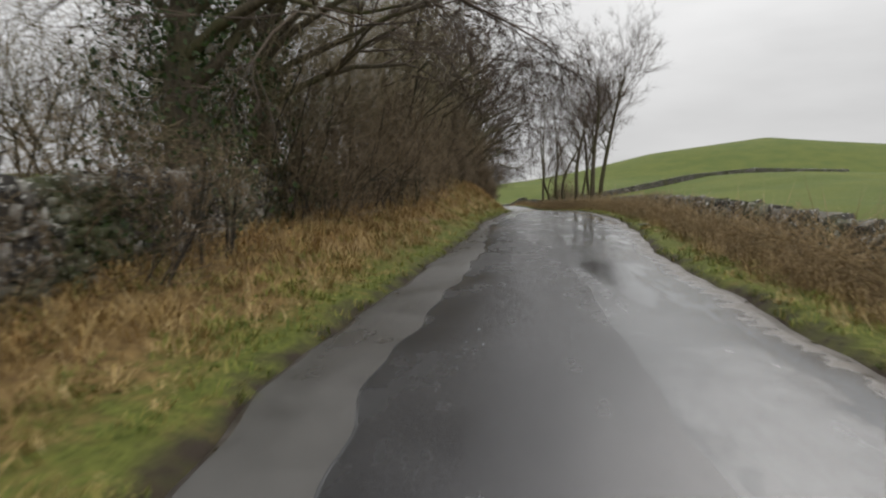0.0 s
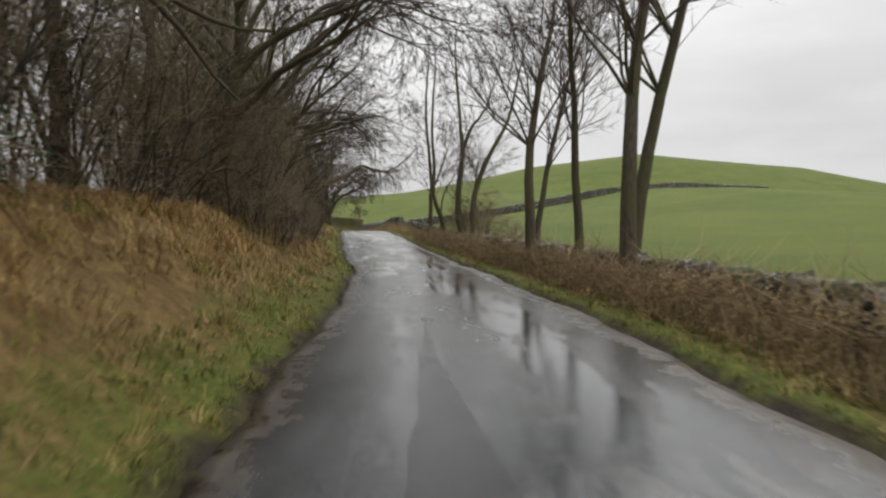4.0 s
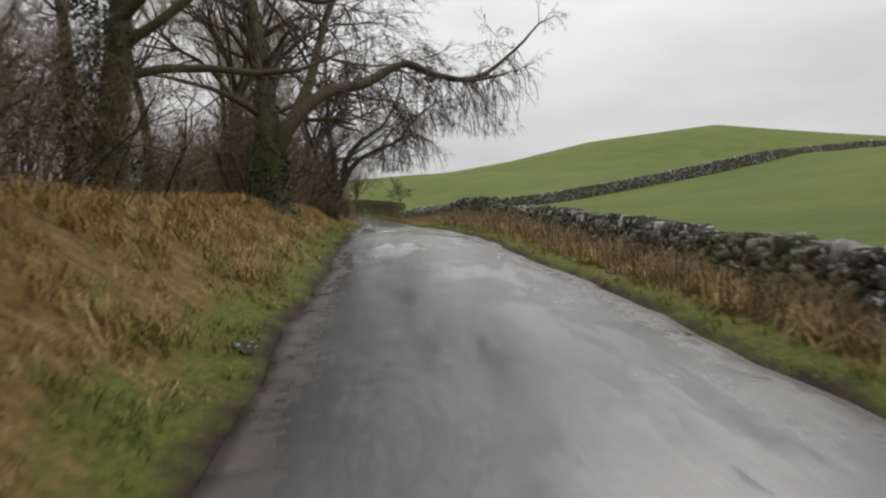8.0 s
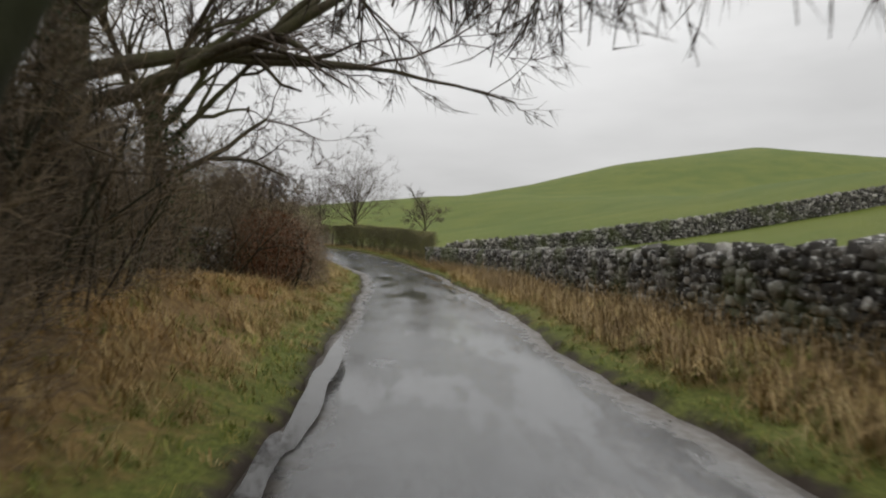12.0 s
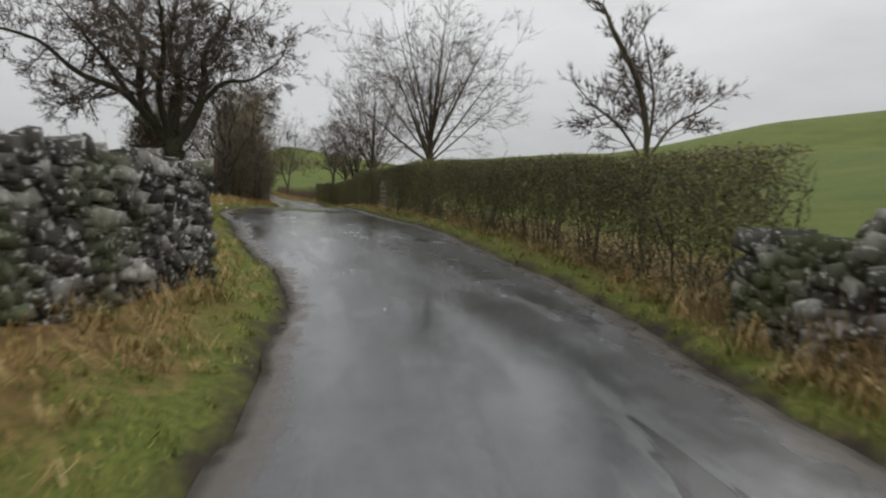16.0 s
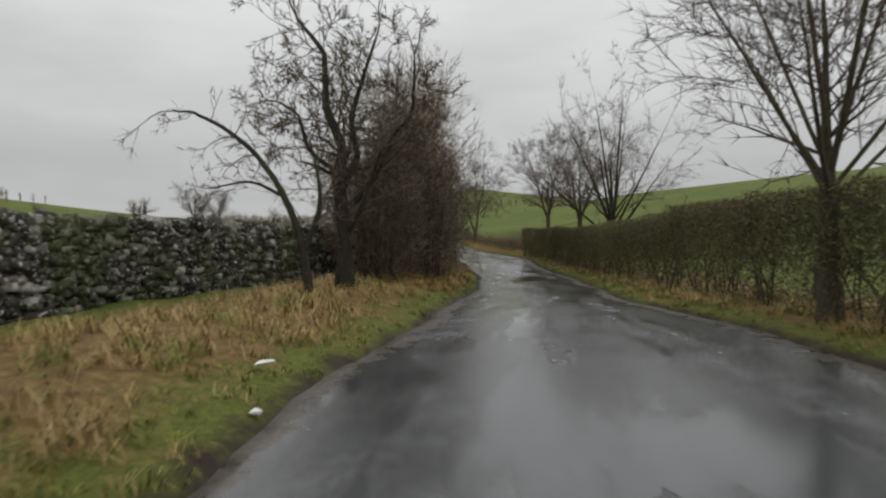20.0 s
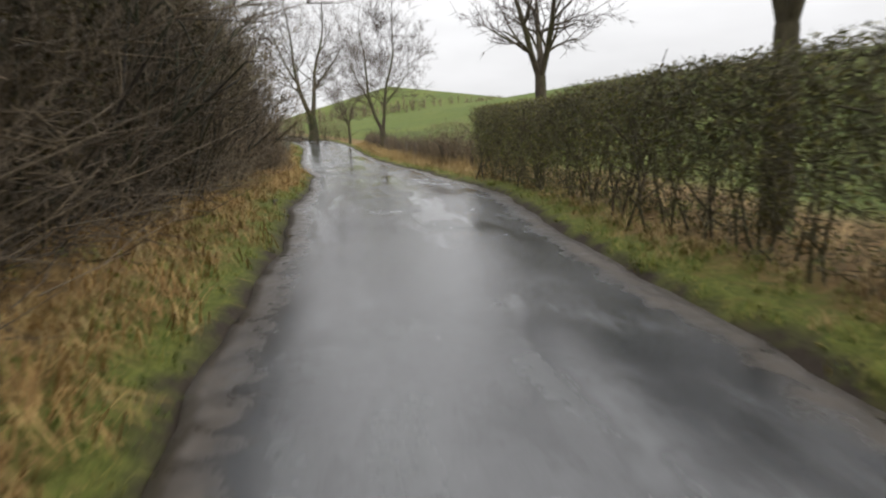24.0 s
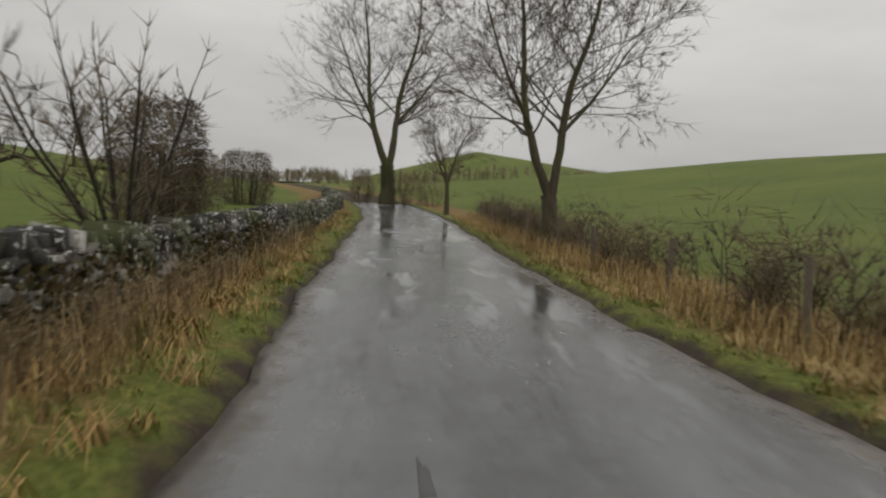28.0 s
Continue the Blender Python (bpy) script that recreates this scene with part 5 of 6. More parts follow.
# ---- thickets ----
THICK = []
for i, (h, tw, n, br) in enumerate(((6.5, BROWN_TWIG, 15, 1300), (5.0, DARK_TWIG, 14, 1150), (4.5, RED_TWIG, 13, 1000), (3.0, RED_TWIG, 12, 750), (2.6, TWIG, 3, 40), (0.75, WEEDS, 5, 420), (1.7, RED_TWIG, 11, 260))):
    p = thicket_plant(400 + i, h, n, 0.75 if h < 1.5 else 0.7 if h < 2 else 1.5 if n > 5 else 0.5, br, 0.1 if n < 6 or h < 2 else 0.6, 0.15 if n < 6 or h < 2 else 0.34)
    THICK.append(tree_thing("", p, DARK_BARK, tw, Matrix.Translation((0, 0, -300)), name="thicket"))


def bush_pose(s, d, turn, size):
    return Matrix.Translation(spot(s, d, -0.05)) @ Matrix.Rotation(radians(turn), 4, "Z") @ Matrix.Scale(size, 4)


def bush(kind, label, s, d, turn, size=1.0):
    return tagged(copy_thing(THICK[kind], bush_pose(s, d, turn, size)), label, "bush", "roadside thicket")


def brush_bank(label, places):
    """Many low or hidden shrubs as one mass: rows of kind, s, d, turn, size."""
    mats, pieces = [], []
    for kind, *where in places:
        m = np.array(bush_pose(*where))
        for o in THICK[kind].children:
            me, mat = o.data, o.data.materials[0]
            v = np.empty(3 * len(me.vertices), np.float32)
            me.vertices.foreach_get("co", v)
            idx = np.empty(len(me.loops), np.int32)
            me.loops.foreach_get("vertex_index", idx)
            f = idx.reshape(len(me.polygons), -1)
            if f.shape[1] == 4:
                f = np.concatenate([f[:, [0, 1, 2]], f[:, [0, 2, 3]]])
            if mat not in mats:
                mats.append(mat)
            pieces.append((v.reshape(-1, 3) @ m[:3, :3].T + m[:3, 3], f, mats.index(mat)))
    v, f = merge([(a, b) for a, b, _ in pieces])
    me = mesh_of("brush_bank", v, f, mats[0])
    for mat in mats[1:]:
        me.materials.append(mat)
    me.polygons.foreach_set("material_index", np.concatenate([np.full(len(b), k, np.int32) for _, b, k in pieces]))
    return tagged(new("brush_bank", me), label, "bush", kind="stuff")


lrng = np.random.default_rng(9)
ball = lrng.normal(size=(3600, 3))
ball *= (lrng.random((3600, 1)) ** 0.4) / np.linalg.norm(ball, axis=1)[:, None]
RUSSET = mesh_of("foliage", *leaf_cards(ball * (1.2, 1.2, 1.35) + (0, 0, 1.25), 0.036, lrng), DEAD_LEAF)
brng = random.Random(8)
deep = []
for s in np.arange(12.5, 62, 2.2):
    tall = brng.uniform(0.95, 1.2) if s < 25 or s > 43 else brng.uniform(0.75, 0.95)
    bush(0, "tall dense dark thicket of bare stems on the bank", s, -5.4 + brng.uniform(-0.5, 0.3), brng.uniform(0, 360), tall)
    if int(s * 10) % 2:
        deep.append((1, s + 1, -7.6 + brng.uniform(-0.5, 0.5), brng.uniform(0, 360), tall))
    if s > 46:
        bush(2, "brown bare shrub that reaches down the bank", s + 0.4, -3.6 + brng.uniform(-0.2, 0.2), brng.uniform(0, 360), brng.uniform(0.65, 0.85))
        for k in (0.0, 1.1):
            bush(3, "low brown shrub at the foot of the bank", s + k, -2.75 + brng.uniform(-0.15, 0.1), brng.uniform(0, 360), brng.uniform(0.42, 0.6))
    elif s < 36:
        bush(3, "low brown shrub at the foot of the thicket", s + 0.4, -3.75 + brng.uniform(-0.2, 0.2), brng.uniform(0, 360), brng.uniform(0.6, 0.8))
    bush(2, "brown bare shrub on the bank", s + 1, -4.6 + brng.uniform(-0.3, 0.3), brng.uniform(0, 360), brng.uniform(0.7, 0.95))
for s in np.arange(62, 122, 2.4):
    low = 0.6 if 84 < s < 99 else 1.0
    bush(2 if int(s) % 2 else 3, "reddish-brown bare shrub among the trees", s, (-6.2 if s < 80 else -5.2) + brng.uniform(-0.6, 0.5), brng.uniform(0, 360), brng.uniform(0.7, 1.0) * low)
    deep.append((0, s + 1.2, -8.0 + brng.uniform(-0.9, 0.9), brng.uniform(0, 360), brng.uniform(0.75, 1.05) * low))
    bush(2, "tall brown bare shrub between the trunks", s + 0.6, -6.8 + brng.uniform(-0.5, 0.5), brng.uniform(0, 360), brng.uniform(0.75, 1.1) * low)
for s, d, z in ((100.6, -3.9, 0.7), (102.2, -3.7, 0.75), (103.4, -3.5, 0.8), (104.8, -3.5, 0.75), (106.2, -3.7, 0.7), (98.6, -4.4, 0.75), (90.1, -4.0, 0.7), (91.4, -4.2, 0.85), (92.9, -4.2, 0.9), (94.6, -4.3, 0.9), (96.5, -4.5, 0.85), (108, -4.0, 0.7), (110.0, -4.2, 0.7)):
    bush(2 if int(10 * s) % 3 else 1, "dark brush crowded round the foot of the roadside trees", s, d, brng.uniform(0, 360), z)
for s, d, z in ((67.6, -5.0, 0.7), (69.6, -4.9, 0.75), (71.4, -4.8, 0.7), (73.6, -4.6, 0.7), (75.6, -4.5, 0.7), (78.0, -4.6, 0.65)):
    bush(2, "dark brush crowded round the foot of the roadside trees", s, d, brng.uniform(0, 360), z)
for s, d in ((102.9, -2.75), (103.9, -2.6), (104.6, -2.9), (102.2, -3.0)):
    bush(3, "low dark brush round the foot of the arching tree", s, d, brng.uniform(0, 360), 0.5)
brush_bank("brown bare undergrowth deep among the roadside trees", deep)
brush_bank("low brown brambles growing along the field wall", [(5, s, 4.5 + brng.uniform(-0.2, 0.15), brng.uniform(0, 360), brng.uniform(0.95, 1.25) * (0.62 if s > 72 else 1.0 if s > 38 else 0.85))
                                                               for s in np.concatenate([np.arange(-4, 72, 1.5), np.arange(73, 104, 2.6)])])
for s in np.arange(8, 12, 1.9):
    bush(0, "tall brown thicket behind the old wall", s, -7.2 + brng.uniform(-0.5, 0.5), brng.uniform(0, 360), brng.uniform(0.6, 0.85))
for s in np.arange(-3, 9, 1.9):
    bush(3, "tangled brown brambles over the old wall", s, -4.2, brng.uniform(0, 360), brng.uniform(0.4, 0.5) if s < 6 else 0.65)
for s in np.arange(117.5, 127.5, 1.4):
    ob = bush(3, "rounded russet shrub with dead leaves against the wall", s, -3.4 - 0.03 * (s - 118), brng.uniform(0, 360), brng.uniform(0.72, 0.88))
    part("foliage", RUSSET, ob)["kind"] = "stuff"
def dome_shrub(label, s, d, wide, high, seed):
    """A dense evergreen-brown shrub, rounded and sheared by passing traffic."""
    rng = np.random.default_rng(seed)
    root = empty_at("rounded_shrub", Matrix.Translation(spot(s, d, -0.05)))
    tagged(root, label, "bush")
    segs = []
    for k in range(16):
        a, r = rng.uniform(0, 2 * math.pi), 0.35 * wide * math.sqrt(rng.random())
        segs.append((r * math.cos(a), r * math.sin(a), -0.2, 1.5 * r * math.cos(a), 1.5 * r * math.sin(a), high * 0.6, 0.035, 0.015))
    part("stem_clump", mesh_of("stem_clump", *tubes(segs, 5), DARK_BARK), root)["kind"] = "stuff"
    n = 5200
    z = rng.uniform(0.02, 1.0, n)
    a = rng.uniform(0, 2 * math.pi, n)
    r = wide * np.sqrt(np.maximum(1 - ((z - 0.5) / 0.56) ** 2 * 0.75, 0.02)) * (1 + 0.12 * np.sin(3 * a + 5 * z) + 0.08 * np.sin(7 * a - 9 * z)) * rng.random(n) ** 0.3
    q = np.stack([r * np.cos(a), r * np.sin(a), z * high], 1)
    w = rng.normal(size=(n, 3)) * 0.6 + np.stack([np.cos(a), np.sin(a), 0.5 + 0 * a], 1) * 0.6
    w *= (rng.uniform(0.15, 0.4, n) / np.linalg.norm(w, axis=1))[:, None]
    part("twig_mass", mesh_of("twig_mass", *spikes(np.concatenate([q, q + w, np.full((n, 1), 0.009), np.full((n, 1), 0.003)], 1)), DARK_TWIG), root)["kind"] = "stuff"
    k = rng.permutation(n)[:3600]
    part("foliage", mesh_of("foliage", *leaf_cards(q[k] + 0.6 * w[k], 0.032, rng), OLIVE_LEAF), root)["kind"] = "stuff"
    return root


dome_shrub("tall dense rounded dark shrub at the edge of the lane", 177.2, -2.7, 1.45, 4.1, 61)
dome_shrub("dense dark shrub with brown leaves behind the thorn", 174.6, -3.5, 1.3, 3.2, 62)
dome_shrub("dark ivy-covered shrub beside the old hawthorn", 154.6, -3.6, 0.75, 2.9, 63)
dome_shrub("rounded dark bush behind the roadside wall", 232.5, -5.4, 1.0, 3.3, 64)
dome_shrub("low spreading dark bush in the field", 243, -8.5, 1.9, 2.6, 65)
dome_shrub("low spreading dark bush in the field", 252, -7.5, 1.5, 2.9, 66)
bush(1, "dark dense shrub round the ivy-clad thorn", 159.2, -3.9, 40, 0.8)
bush(1, "dark dense shrub round the ivy-clad thorn", 158.0, -3.8, 140, 0.6)
lump = lrng.normal(size=(7500, 3))
lump *= (lrng.random((7500, 1)) ** 0.33) / np.linalg.norm(lump, axis=1)[:, None]
EVERGREEN = mesh_of("foliage", *leaf_cards(lump * (1.5, 1.5, 2.4) + (0, 0, 2.55), 0.04, lrng), OLIVE_LEAF)
for s in np.arange(178, 204, 2.1):
    ob = bush(1, "dark overgrown shrub with small olive-brown leaves", s, -3.75 + brng.uniform(-0.2, 0.2), brng.uniform(0, 360), brng.uniform(0.8, 1.0))
    part("foliage", EVERGREEN, ob)["kind"] = "stuff"
for s in np.arange(177, 212, 1.8):
    bush(int(s) % 2, "tall dark overgrown hedge of bare shrubs", s, -4.1 + brng.uniform(-0.3, 0.2), brng.uniform(0, 360), brng.uniform(1.15, 1.35) * (1.0 if int(s) % 2 else 0.8))
    bush(1 if s < 200 else 3, "dark bare shrub in the overgrown hedge", s + 0.9, -3.45 + brng.uniform(-0.2, 0.2), brng.uniform(0, 360), brng.uniform(0.55, 0.75))
for s in np.arange(209, 218, 1.6):
    bush(2, "tall brown thicket behind the wall", s, -4.3, brng.uniform(0, 360), brng.uniform(0.95, 1.2) * (1.0 if s < 214 else 0.75))
for s in np.arange(209, 219, 1.7):
    bush(3, "tangle of brown brambles on the wall", s, -2.9, brng.uniform(0, 360), brng.uniform(0.6, 0.8))
for s, d, z in ((212.6, 5.3, 0.7), (213.9, 5.1, 0.72), (66, 6.0, 1.15), (68.2, 6.2, 1.0), (70.5, 6.2, 0.8), (61, 6.2, 0.6), (22, 5.0, 0.35), (24, 4.9, 0.4), (27, 4.9, 0.35)):
    bush(3, "small reddish bare shrub by the field edge", s, d, brng.uniform(0, 360), z)
brush_bank("low mossy brambles against the wall", [(5, s, -2.65, brng.uniform(0, 360), 0.55) for s in np.arange(219.5, 226, 1.2)])
for s in np.arange(206.5, 250, 0.95):
    if brng.random() < (0.95 if s < 216 else 0.75 if s < 224 else 0.6 if s < 232 else 0.9):
        bush(6, "upright brown bare shrub in the gappy field hedge", s + 0.3, 5.2 + brng.uniform(-0.2, 0.3), brng.uniform(0, 360), brng.uniform(0.55, 0.95))
    if brng.random() < 0.7 and s > 212:
        bush(4, "thin bare sapling in the gappy field hedge", s, 5.1 + brng.uniform(-0.2, 0.3), brng.uniform(0, 360), brng.uniform(0.6, 0.85))
for s, d in [lane_of(-50.9 + dx, 254.8 + dy) for dx, dy in ((-2, 0), (1.5, 1), (-3.5, 2), (2.5, 3), (0, 2.5))]:
    bush(2, "dark bush round the foot of the tree", s, d, brng.uniform(0, 360), brng.uniform(0.6, 0.9))
for ob in THICK:
    for o in (*ob.children_recursive, ob):
        bpy.data.objects.remove(o)

# ---- clipped hedges ----
HEDGE = [hedge_section_meshes(500 + i) for i in range(4)]


def hedge_run(label, line, high=1.0):
    root = empty_at("clipped_hedge", Matrix.Translation(spot(*line[0])))
    tagged(root, label, "hedge")
    s, i = line[0][0], 0
    while s < line[-1][0]:
        d = float(np.interp(s, [q[0] for q in line], [q[1] for q in line]))
        stems, twigs, leaves = HEDGE[i % 4]
        a, b = spot(s, d), spot(s + 2.5, float(np.interp(s + 2.5, [q[0] for q in line], [q[1] for q in line])))
        yaw = math.atan2(b.y - a.y, b.x - a.x)
        m = root.matrix_world.inverted() @ Matrix.Translation(a) @ Matrix.Rotation(yaw, 4, "Z") @ Matrix.Diagonal((1.02, 1, high, 1))
        sec = part("hedge_section", stems, root)
        sec.matrix_basis = m
        sec["kind"] = "stuff"
        for name, me in (("twig_mass", twigs), ("foliage", leaves)):
            part(name, me, sec)["kind"] = "stuff"
        s, i = s + 2.5, i + 1


hedge_run("long clipped hedge, bare stems below and brown-green twigs above", [(138, 4.6), (142, 5.1), (150, 5.3), (159, 5.5)])
hedge_run("clipped roadside hedge with thin bare stems at the bottom", [(165.2, 5.5), (170, 4.9), (180, 4.15), (190, 4.0), (203.0, 4.2)], 1.05)

# ---- verges ----
for i, (a, b) in enumerate(((-4, 60), (60, 125), (125, 180), (180, 250))):
    for side in (-1, 1):
        n = 10 * i + side
        tussocks("grass_verge", "short green wet grass along the road edge", a, b, side, 0.14 if i else 0.05, 1.2, 15, 20, 0.17, 0.010, GREEN, 600 + n, 0.12, 0.3)
        tussocks("grass_verge", "mixed green and yellow grass tufts on the verge", a, b, side, 0.8, 2.6, 5, 24, 0.3, 0.010, GREEN, 640 + n, 0.16)
        tussocks("dead_grass", "short straw-coloured tufts among the green grass", a, b, side, 0.2, 1.1, 3, 22, 0.26, 0.009, STRAW, 660 + n, 0.14, 0.4)
        tussocks("dead_grass", "matted straw-coloured dead grass on the verge", a, b, side, 0.7, 3.4 if side < 0 else 2.4, 8 if side < 0 and i < 2 else 6, 26, 0.46, 0.010, STRAW, 680 + n, 0.2, 0.5)
tussocks("bracken", "collapsed orange-brown bracken on the bank", 2, 122, -1, 1.5, 4.2, 6, 26, 0.5, 0.012, BRACKEN, 720, 0.28, 0.55)
blades("dead_weeds", "tall brown dead weeds under the wall", -4, 104, 1, 0.75, 2.25, 130, 0.7, 0.011, WEEDS, 721, lean=0.95, clump=0.6)
tussocks("bracken", "rusty dead bracken below the overgrown hedge", 174, 230, -1, 0.35, 2.4, 6, 24, 0.5, 0.014, BRACKEN, 722, 0.25, 0.5)
blades("dead_weeds", "tall brown dead weeds hiding the wall", 40, 74, 1, 1.0, 2.2, 120, 1.05, 0.011, WEEDS, 723, lean=0.6, clump=0.5)
blades("dead_weeds", "tall brown dead weeds half hiding the wall", 72, 123, 1, 0.6, 2.25, 110, 0.78, 0.011, WEEDS, 728, lean=0.95, clump=0.5)
tussocks("dead_grass", "rank straw-coloured grass in front of the pale wall", 118, 140, 1, 0.25, 1.8, 9, 26, 0.6, 0.011, STRAW, 732, 0.2, 0.4)
tussocks("dead_grass", "long straw-coloured grass under the wall", 70, 138, 1, 0.6, 2.3, 7, 26, 0.6, 0.011, STRAW, 729, 0.2, 0.4)
blades("dead_weeds", "brown dead weeds under the pale wall", 121, 139, 1, 0.5, 1.75, 200, 0.8, 0.011, WEEDS, 730, lean=0.9, clump=0.55)
blades("dead_weeds", "brown dead stalks against the mossy wall", 212, 236, -1, 0.8, 1.6, 170, 0.7, 0.010, WEEDS, 731, lean=0.7, clump=0.5)
blades("dead_grass", "tall straw-coloured grass at the field edge", 204, 250, 1, 0.9, 2.4, 160, 0.75, 0.011, STRAW, 724, lean=0.8, clump=0.5)
tussocks("dead_grass", "thick straw-coloured grass along the field fence", 200, 252, 1, 0.5, 3.2, 6, 26, 0.5, 0.011, STRAW, 726, 0.2, 0.4)
tussocks("bracken", "flattened brown bracken high on the bank", 56, 84, -1, 3.6, 5.4, 6, 24, 0.5, 0.016, STRAW, 727, 0.28, 0.5)


# ---- gate, posts, litter ----
def box(a, b, r, material, name):
    """A squared bar from a to b."""
    v, f = tubes([(*a, *b, r, r)], 4)
    f = [tuple(q) for q in f] + [(3, 2, 1, 0), (4, 5, 6, 7)]
    return mesh_of(name, v, f, material)


def frame_at(s, d):
    return Matrix.Translation(spot(s, d)) @ Matrix.Rotation(radians(heading(s) + 90), 4, "Z")


gate = empty_at("field_gate", frame_at(162.0, 5.35))
tagged(gate, "grey weathered five-bar wooden field gate, closed", "gate")
for z in (0.25, 0.45, 0.65, 0.87, 1.12):
    part("bar", box((0, 0, z), (2.9, 0, z), 0.045, WOOD, "bar"), gate)
for x in (0.0, 2.9):
    part("stile", box((x, 0, 0.15), (x, 0, 1.22), 0.055, WOOD, "stile"), gate)
part("brace", box((0.1, -0.06, 0.25), (2.0, -0.06, 1.1), 0.04, WOOD, "brace"), gate)
gate_post = new("gate_post", box((0, 0, -0.3), (0, 0, 1.35), 0.11, WOOD, "gate_post"))
gate_post.matrix_world = frame_at(161.7, 5.35)
tagged(gate_post, "stout weathered wooden gate post", "post", "gate posts")
copy_thing(gate_post, frame_at(165.15, 5.35))

post = new("fence_post", box((0, 0, -0.3), (0, 0, 1.1), 0.055, WOOD, "fence_post"))
post.matrix_world = frame_at(209, 4.8)
tagged(post, "thin weathered wooden fence post by the field", "post", "field fence posts")
for s in np.arange(212.2, 249, 3.6):
    copy_thing(post, frame_at(s, 4.75 + 0.1 * math.sin(s)) @ pose(0, 0, 0, 3 * math.sin(3 * s), 4 * math.cos(2 * s), 0))


def scrap(name, label, s, d, size, material, seed, up=0.03):
    rng = np.random.default_rng(seed)
    v = rng.normal(size=(26, 3)) * (1, 0.7, 0.35)
    v *= size / np.abs(v).max()
    bm = bmesh.new()
    for q in v:
        bm.verts.new(q)
    bmesh.ops.convex_hull(bm, input=bm.verts)
    me = bpy.data.meshes.new(name)
    bm.to_mesh(me)
    bm.free()
    me.materials.append(material)
    ob = new(name, me)
    ob.matrix_world = Matrix.Translation(spot(s, d, up)) @ Matrix.Rotation(seed, 4, "Z")
    return tagged(ob, label, "litter" if material is PAPER else "stone")


scrap("litter_scrap", "crumpled white paper scrap in the dead grass", 164.1, -2.4, 0.14, PAPER, 1, 0.1)
scrap("litter_scrap", "small white scrap at the road edge", 162.8, -1.95, 0.09, PAPER, 2)
scrap("litter_scrap", "white scrap on the grassy verge", 201.5, -2.9, 0.09, PAPER, 3, 0.08)
scrap("kerb_stone", "pale stone at the edge of the lane", 18.8, 3.55, 0.22, STONE, 4, 0.05)
scrap("kerb_stone", "dark stone at the edge of the lane", 75.2, -1.2, 0.2, STONE, 5, 0.05)
scrap("kerb_stone", "muddy stone at the edge of the lane", 79.5, 3.75, 0.13, MOSSY_STONE, 6, -0.01)
branch = new("fallen_branch", mesh_of("fallen_branch", *tubes([(0, 0, 0, 0.35, 0.05, 0.05, 0.035, 0.03), (0.34, 0.05, 0.05, 0.7, 0.0, 0.02, 0.03, 0.018)], 6), BARK))
branch.matrix_world = Matrix.Translation(spot(199.8, -1.7, 0.06)) @ Matrix.Rotation(2.0, 4, "Z")
tagged(branch, "broken mossy branch lying on the verge", "branch")


def puddle(s, d, a, b, seed):
    """Still water with an uneven shore on the road."""
    n = 40
    k = np.arange(n) * 2 * np.pi / n
    r = 1 + 0.22 * np.sin(2 * k + seed) + 0.13 * np.sin(5 * k + 2 * seed) + 0.07 * np.sin(9 * k + seed)
    ss, dd = s + a * r * np.cos(k), d + b * r * np.sin(k)
    xy, _ = plane(ss, dd)
    z = float(np.max(road_z(ss, np.clip(dd, left_edge(ss), right_edge(ss))))) + 0.004
    c, _ = plane(s, d)
    v = np.concatenate([np.c_[xy, np.full(n, z)], [[c[0], c[1], z]]])
    ob = new("puddle", mesh_of("puddle", v, [(n, i, (i + 1) % n) for i in range(n)], WATER))
    return tagged(ob, "shallow rain puddle on the lane", "puddle", "puddles", "structure")


def worn_patch(s, d, a, b, seed):
    """A shallow scab where the surface has broken away, with a ragged rim."""
    n = 44
    k = np.arange(n) * 2 * np.pi / n
    rng = np.random.default_rng(seed)
    r = 1 + 0.16 * np.sin(2 * k + seed) + 0.14 * np.sin(3 * k + 2.3 * seed) + 0.12 * np.sin(7 * k + seed) + rng.normal(0, 0.06, n)
    rows = [(f, h) for f, h in ((1.0, 0.001), (0.93, 0.006), (0.6, 0.005), (0.25, 0.005))]
    v = []
    for f, h in rows:
        ss, dd = s + a * f * r * np.cos(k), np.clip(d + b * f * r * np.sin(k), left_edge(s) + 0.05, right_edge(s) - 0.05)
        xy, _ = plane(ss, dd)
        v.append(np.c_[xy, road_z(ss, dd) + h])
    c, _ = plane(s, d)
    v = np.concatenate([*v, [[c[0], c[1], float(road_z(s, d)) + 0.005]]])
    f = [(q * n + i, q * n + (i + 1) % n, (q + 1) * n + (i + 1) % n, (q + 1) * n + i) for q in range(3) for i in range(n)] + [(3 * n + i, 3 * n + (i + 1) % n, 4 * n) for i in range(n)]
    ob = new("road_patch", mesh_of("road_patch", v, f, PATCH, np.c_[v[:, 0], v[:, 1]]))
    return tagged(ob, "dark worn scab in the wet asphalt", "road patch", "worn patches", "structure")


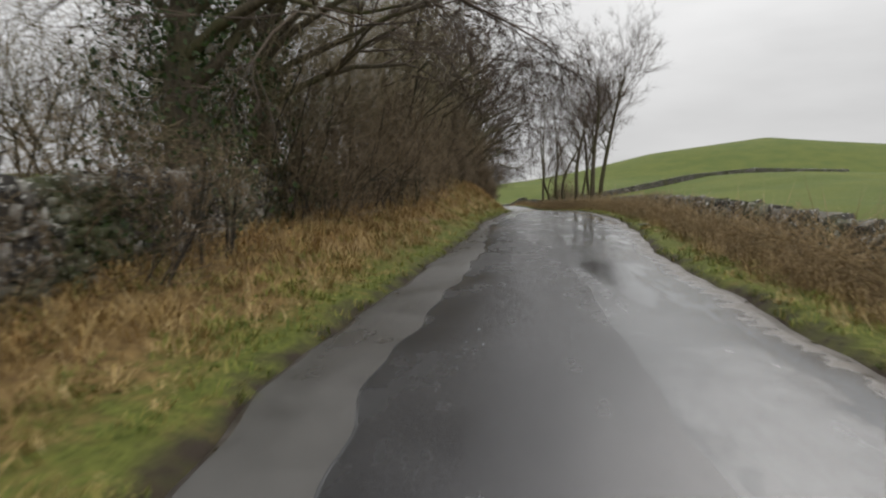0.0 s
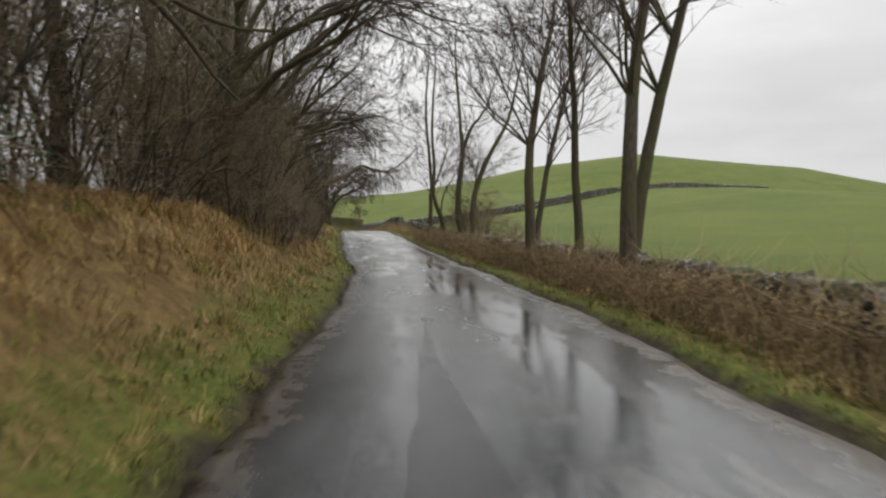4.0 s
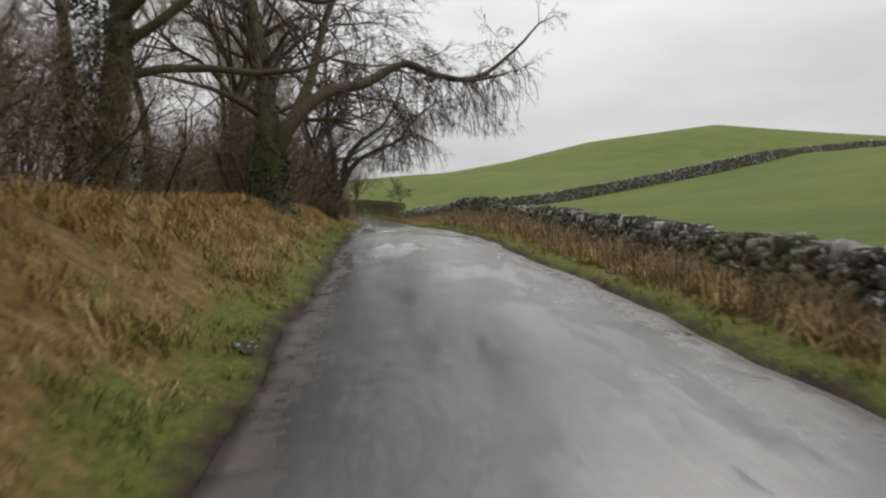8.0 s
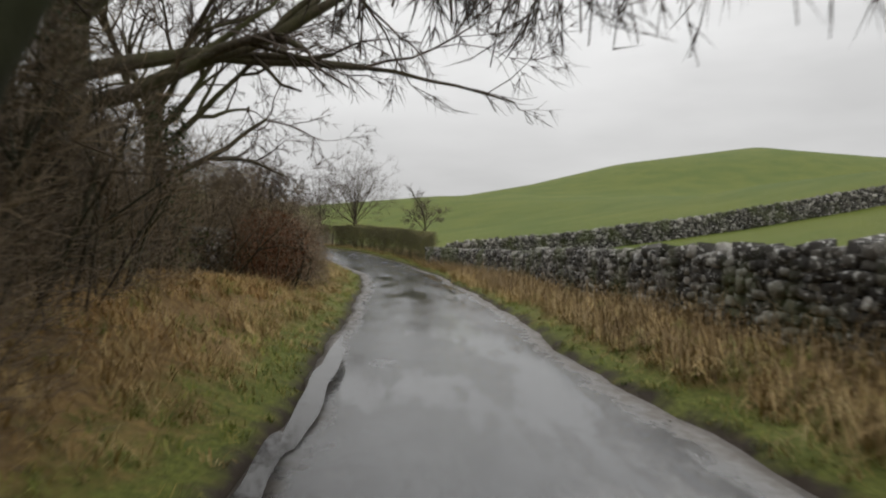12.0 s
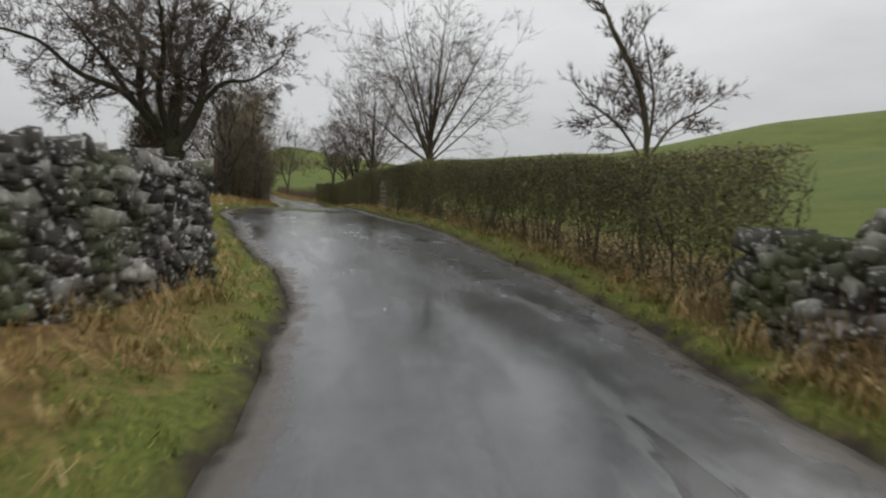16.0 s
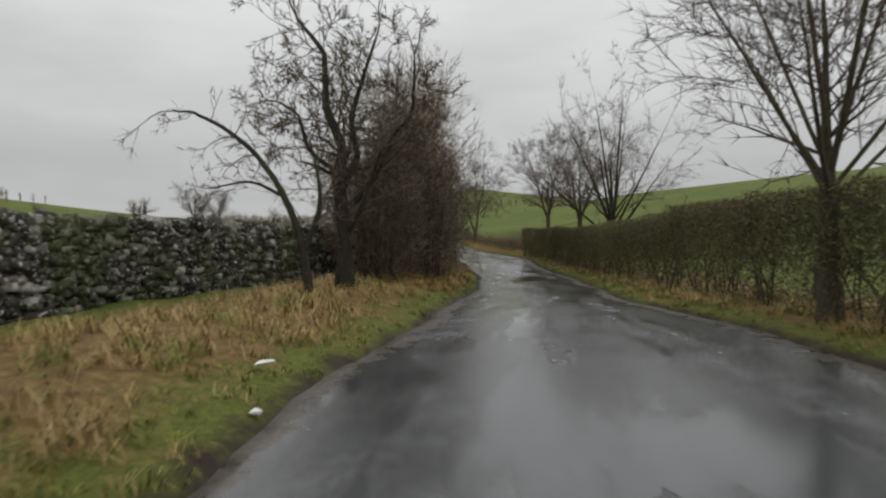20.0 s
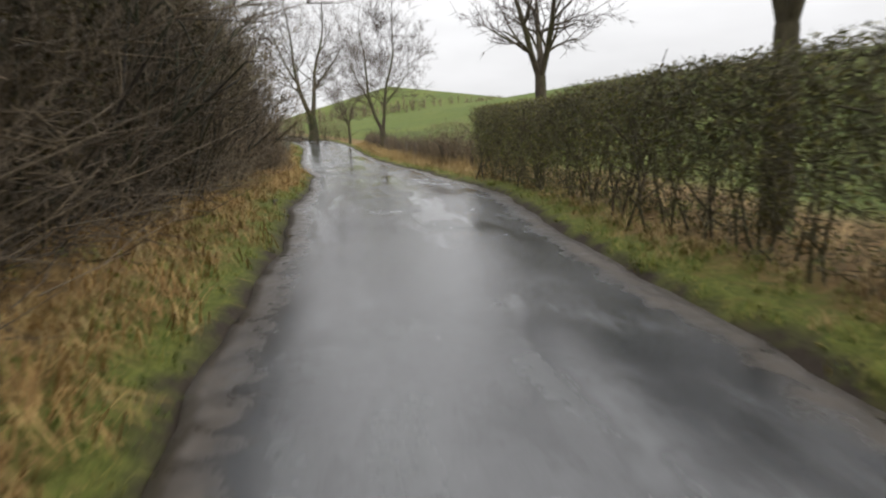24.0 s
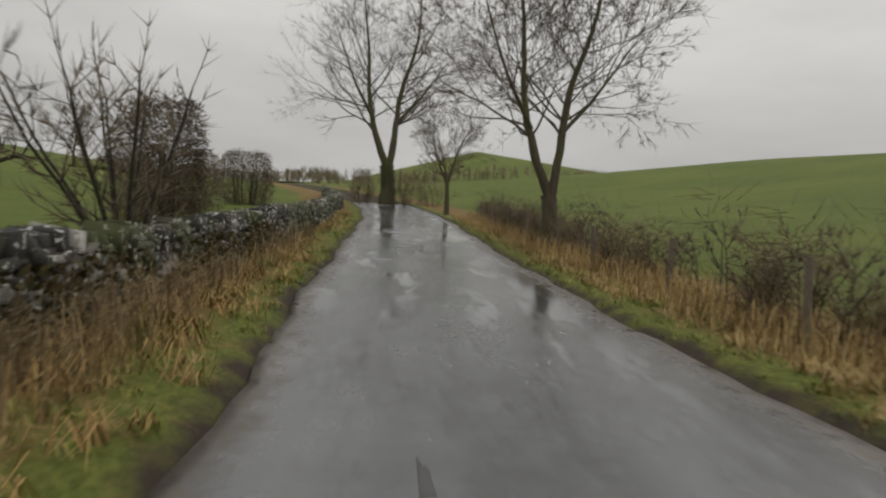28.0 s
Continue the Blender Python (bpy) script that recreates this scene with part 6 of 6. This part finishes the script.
for i, (s, d, a, b) in enumerate(((158.4, 0.4, 1.5, 0.28), (160.3, 1.1, 0.9, 0.3), (150.8, -0.4, 0.9, 0.3), (150.9, 1.8, 1.0, 0.3), (145.7, 2.0, 1.2, 0.22), (166.3, -0.5, 0.7, 0.24), (166.0, 0.8, 0.8, 0.2), (171.7, -0.6, 0.5, 0.2),
                                      (142.6, 2.7, 2.3, 0.3), (140.0, 3.0, 1.4, 0.25), (147.5, 2.9, 1.6, 0.2), (234.5, 0.7, 2.4, 0.4), (212.0, 2.7, 0.9, 0.25), (217.8, 0.2, 1.6, 0.15), (133.0, 2.2, 2.6, 0.25), (128.0, 2.0, 1.8, 0.2))):
    worn_patch(s, d, a, b, 900 + i)
for i, (s, d, a, b) in enumerate(((108, -0.95, 2.2, 0.16), (104.5, -1.0, 1.2, 0.12))):
    puddle(s, d, a, b, i + 1.3)

# ---- far trees in the fields and a wood along the skyline ----
FAR = [put(broad_tree(801, 7.0, 0.18, 1.6), "bare field tree far off", 262, -34, 0), put(thorn_tree(802, 5.5, 0.2), "dark round field thorn far off", 250, -27, 0, DARK_BARK, DARK_TWIG)]
for i, (k, s, d, z) in enumerate(((1, 256, -22, 1.1), (0, 285, -40, 1.3), (1, 300, -62, 1.3), (0, 330, -30, 1.4), (1, 320, -95, 1.4), (1, 270, -75, 1.2))):
    copy_thing(FAR[k], Matrix.Translation(spot(s, d)) @ Matrix.Rotation(1.3 * i, 4, "Z") @ Matrix.Scale(z, 4))


def far_wood(label, runs, seed, per=1.6):
    """A belt of small bare trees, too far off to tell apart."""
    rng = np.random.default_rng(seed)
    segs = []
    for s0, d0, s1, d1, wide in runs:
        n = int(math.hypot(s1 - s0, d1 - d0) / per)
        for k in range(n):
            f = rng.random()
            p = np.array(spot(s0 + (s1 - s0) * f + rng.normal(0, wide), d0 + (d1 - d0) * f + rng.normal(0, wide)))
            h = rng.uniform(3, 6.5)
            segs.append((*(p - (0, 0, 0.5)), *(p + (0, 0, h * 0.6)), 0.16, 0.08))
            for q in range(36):
                a, z = rng.uniform(0, 2 * math.pi), rng.uniform(0.06, 0.75) * h
                ln, el = rng.uniform(0.18, 0.4) * h, rng.uniform(0.2, 1.3)
                b = p + (0, 0, z)
                segs.append((*b, *(b + ln * np.array([math.cos(a) * math.cos(el), math.sin(a) * math.cos(el), math.sin(el)])), 0.05, 0.02))
    ob = new("far_wood", mesh_of("far_wood", *spikes(segs), BROWN_TWIG))
    return tagged(ob, label, "wood", kind="stuff")


far_wood("grey bare wood along the far skyline", [(440, 30, 500, 130, 5), (420, -40, 540, -110, 8), (250, -150, 360, -190, 8)], 811, 0.28)
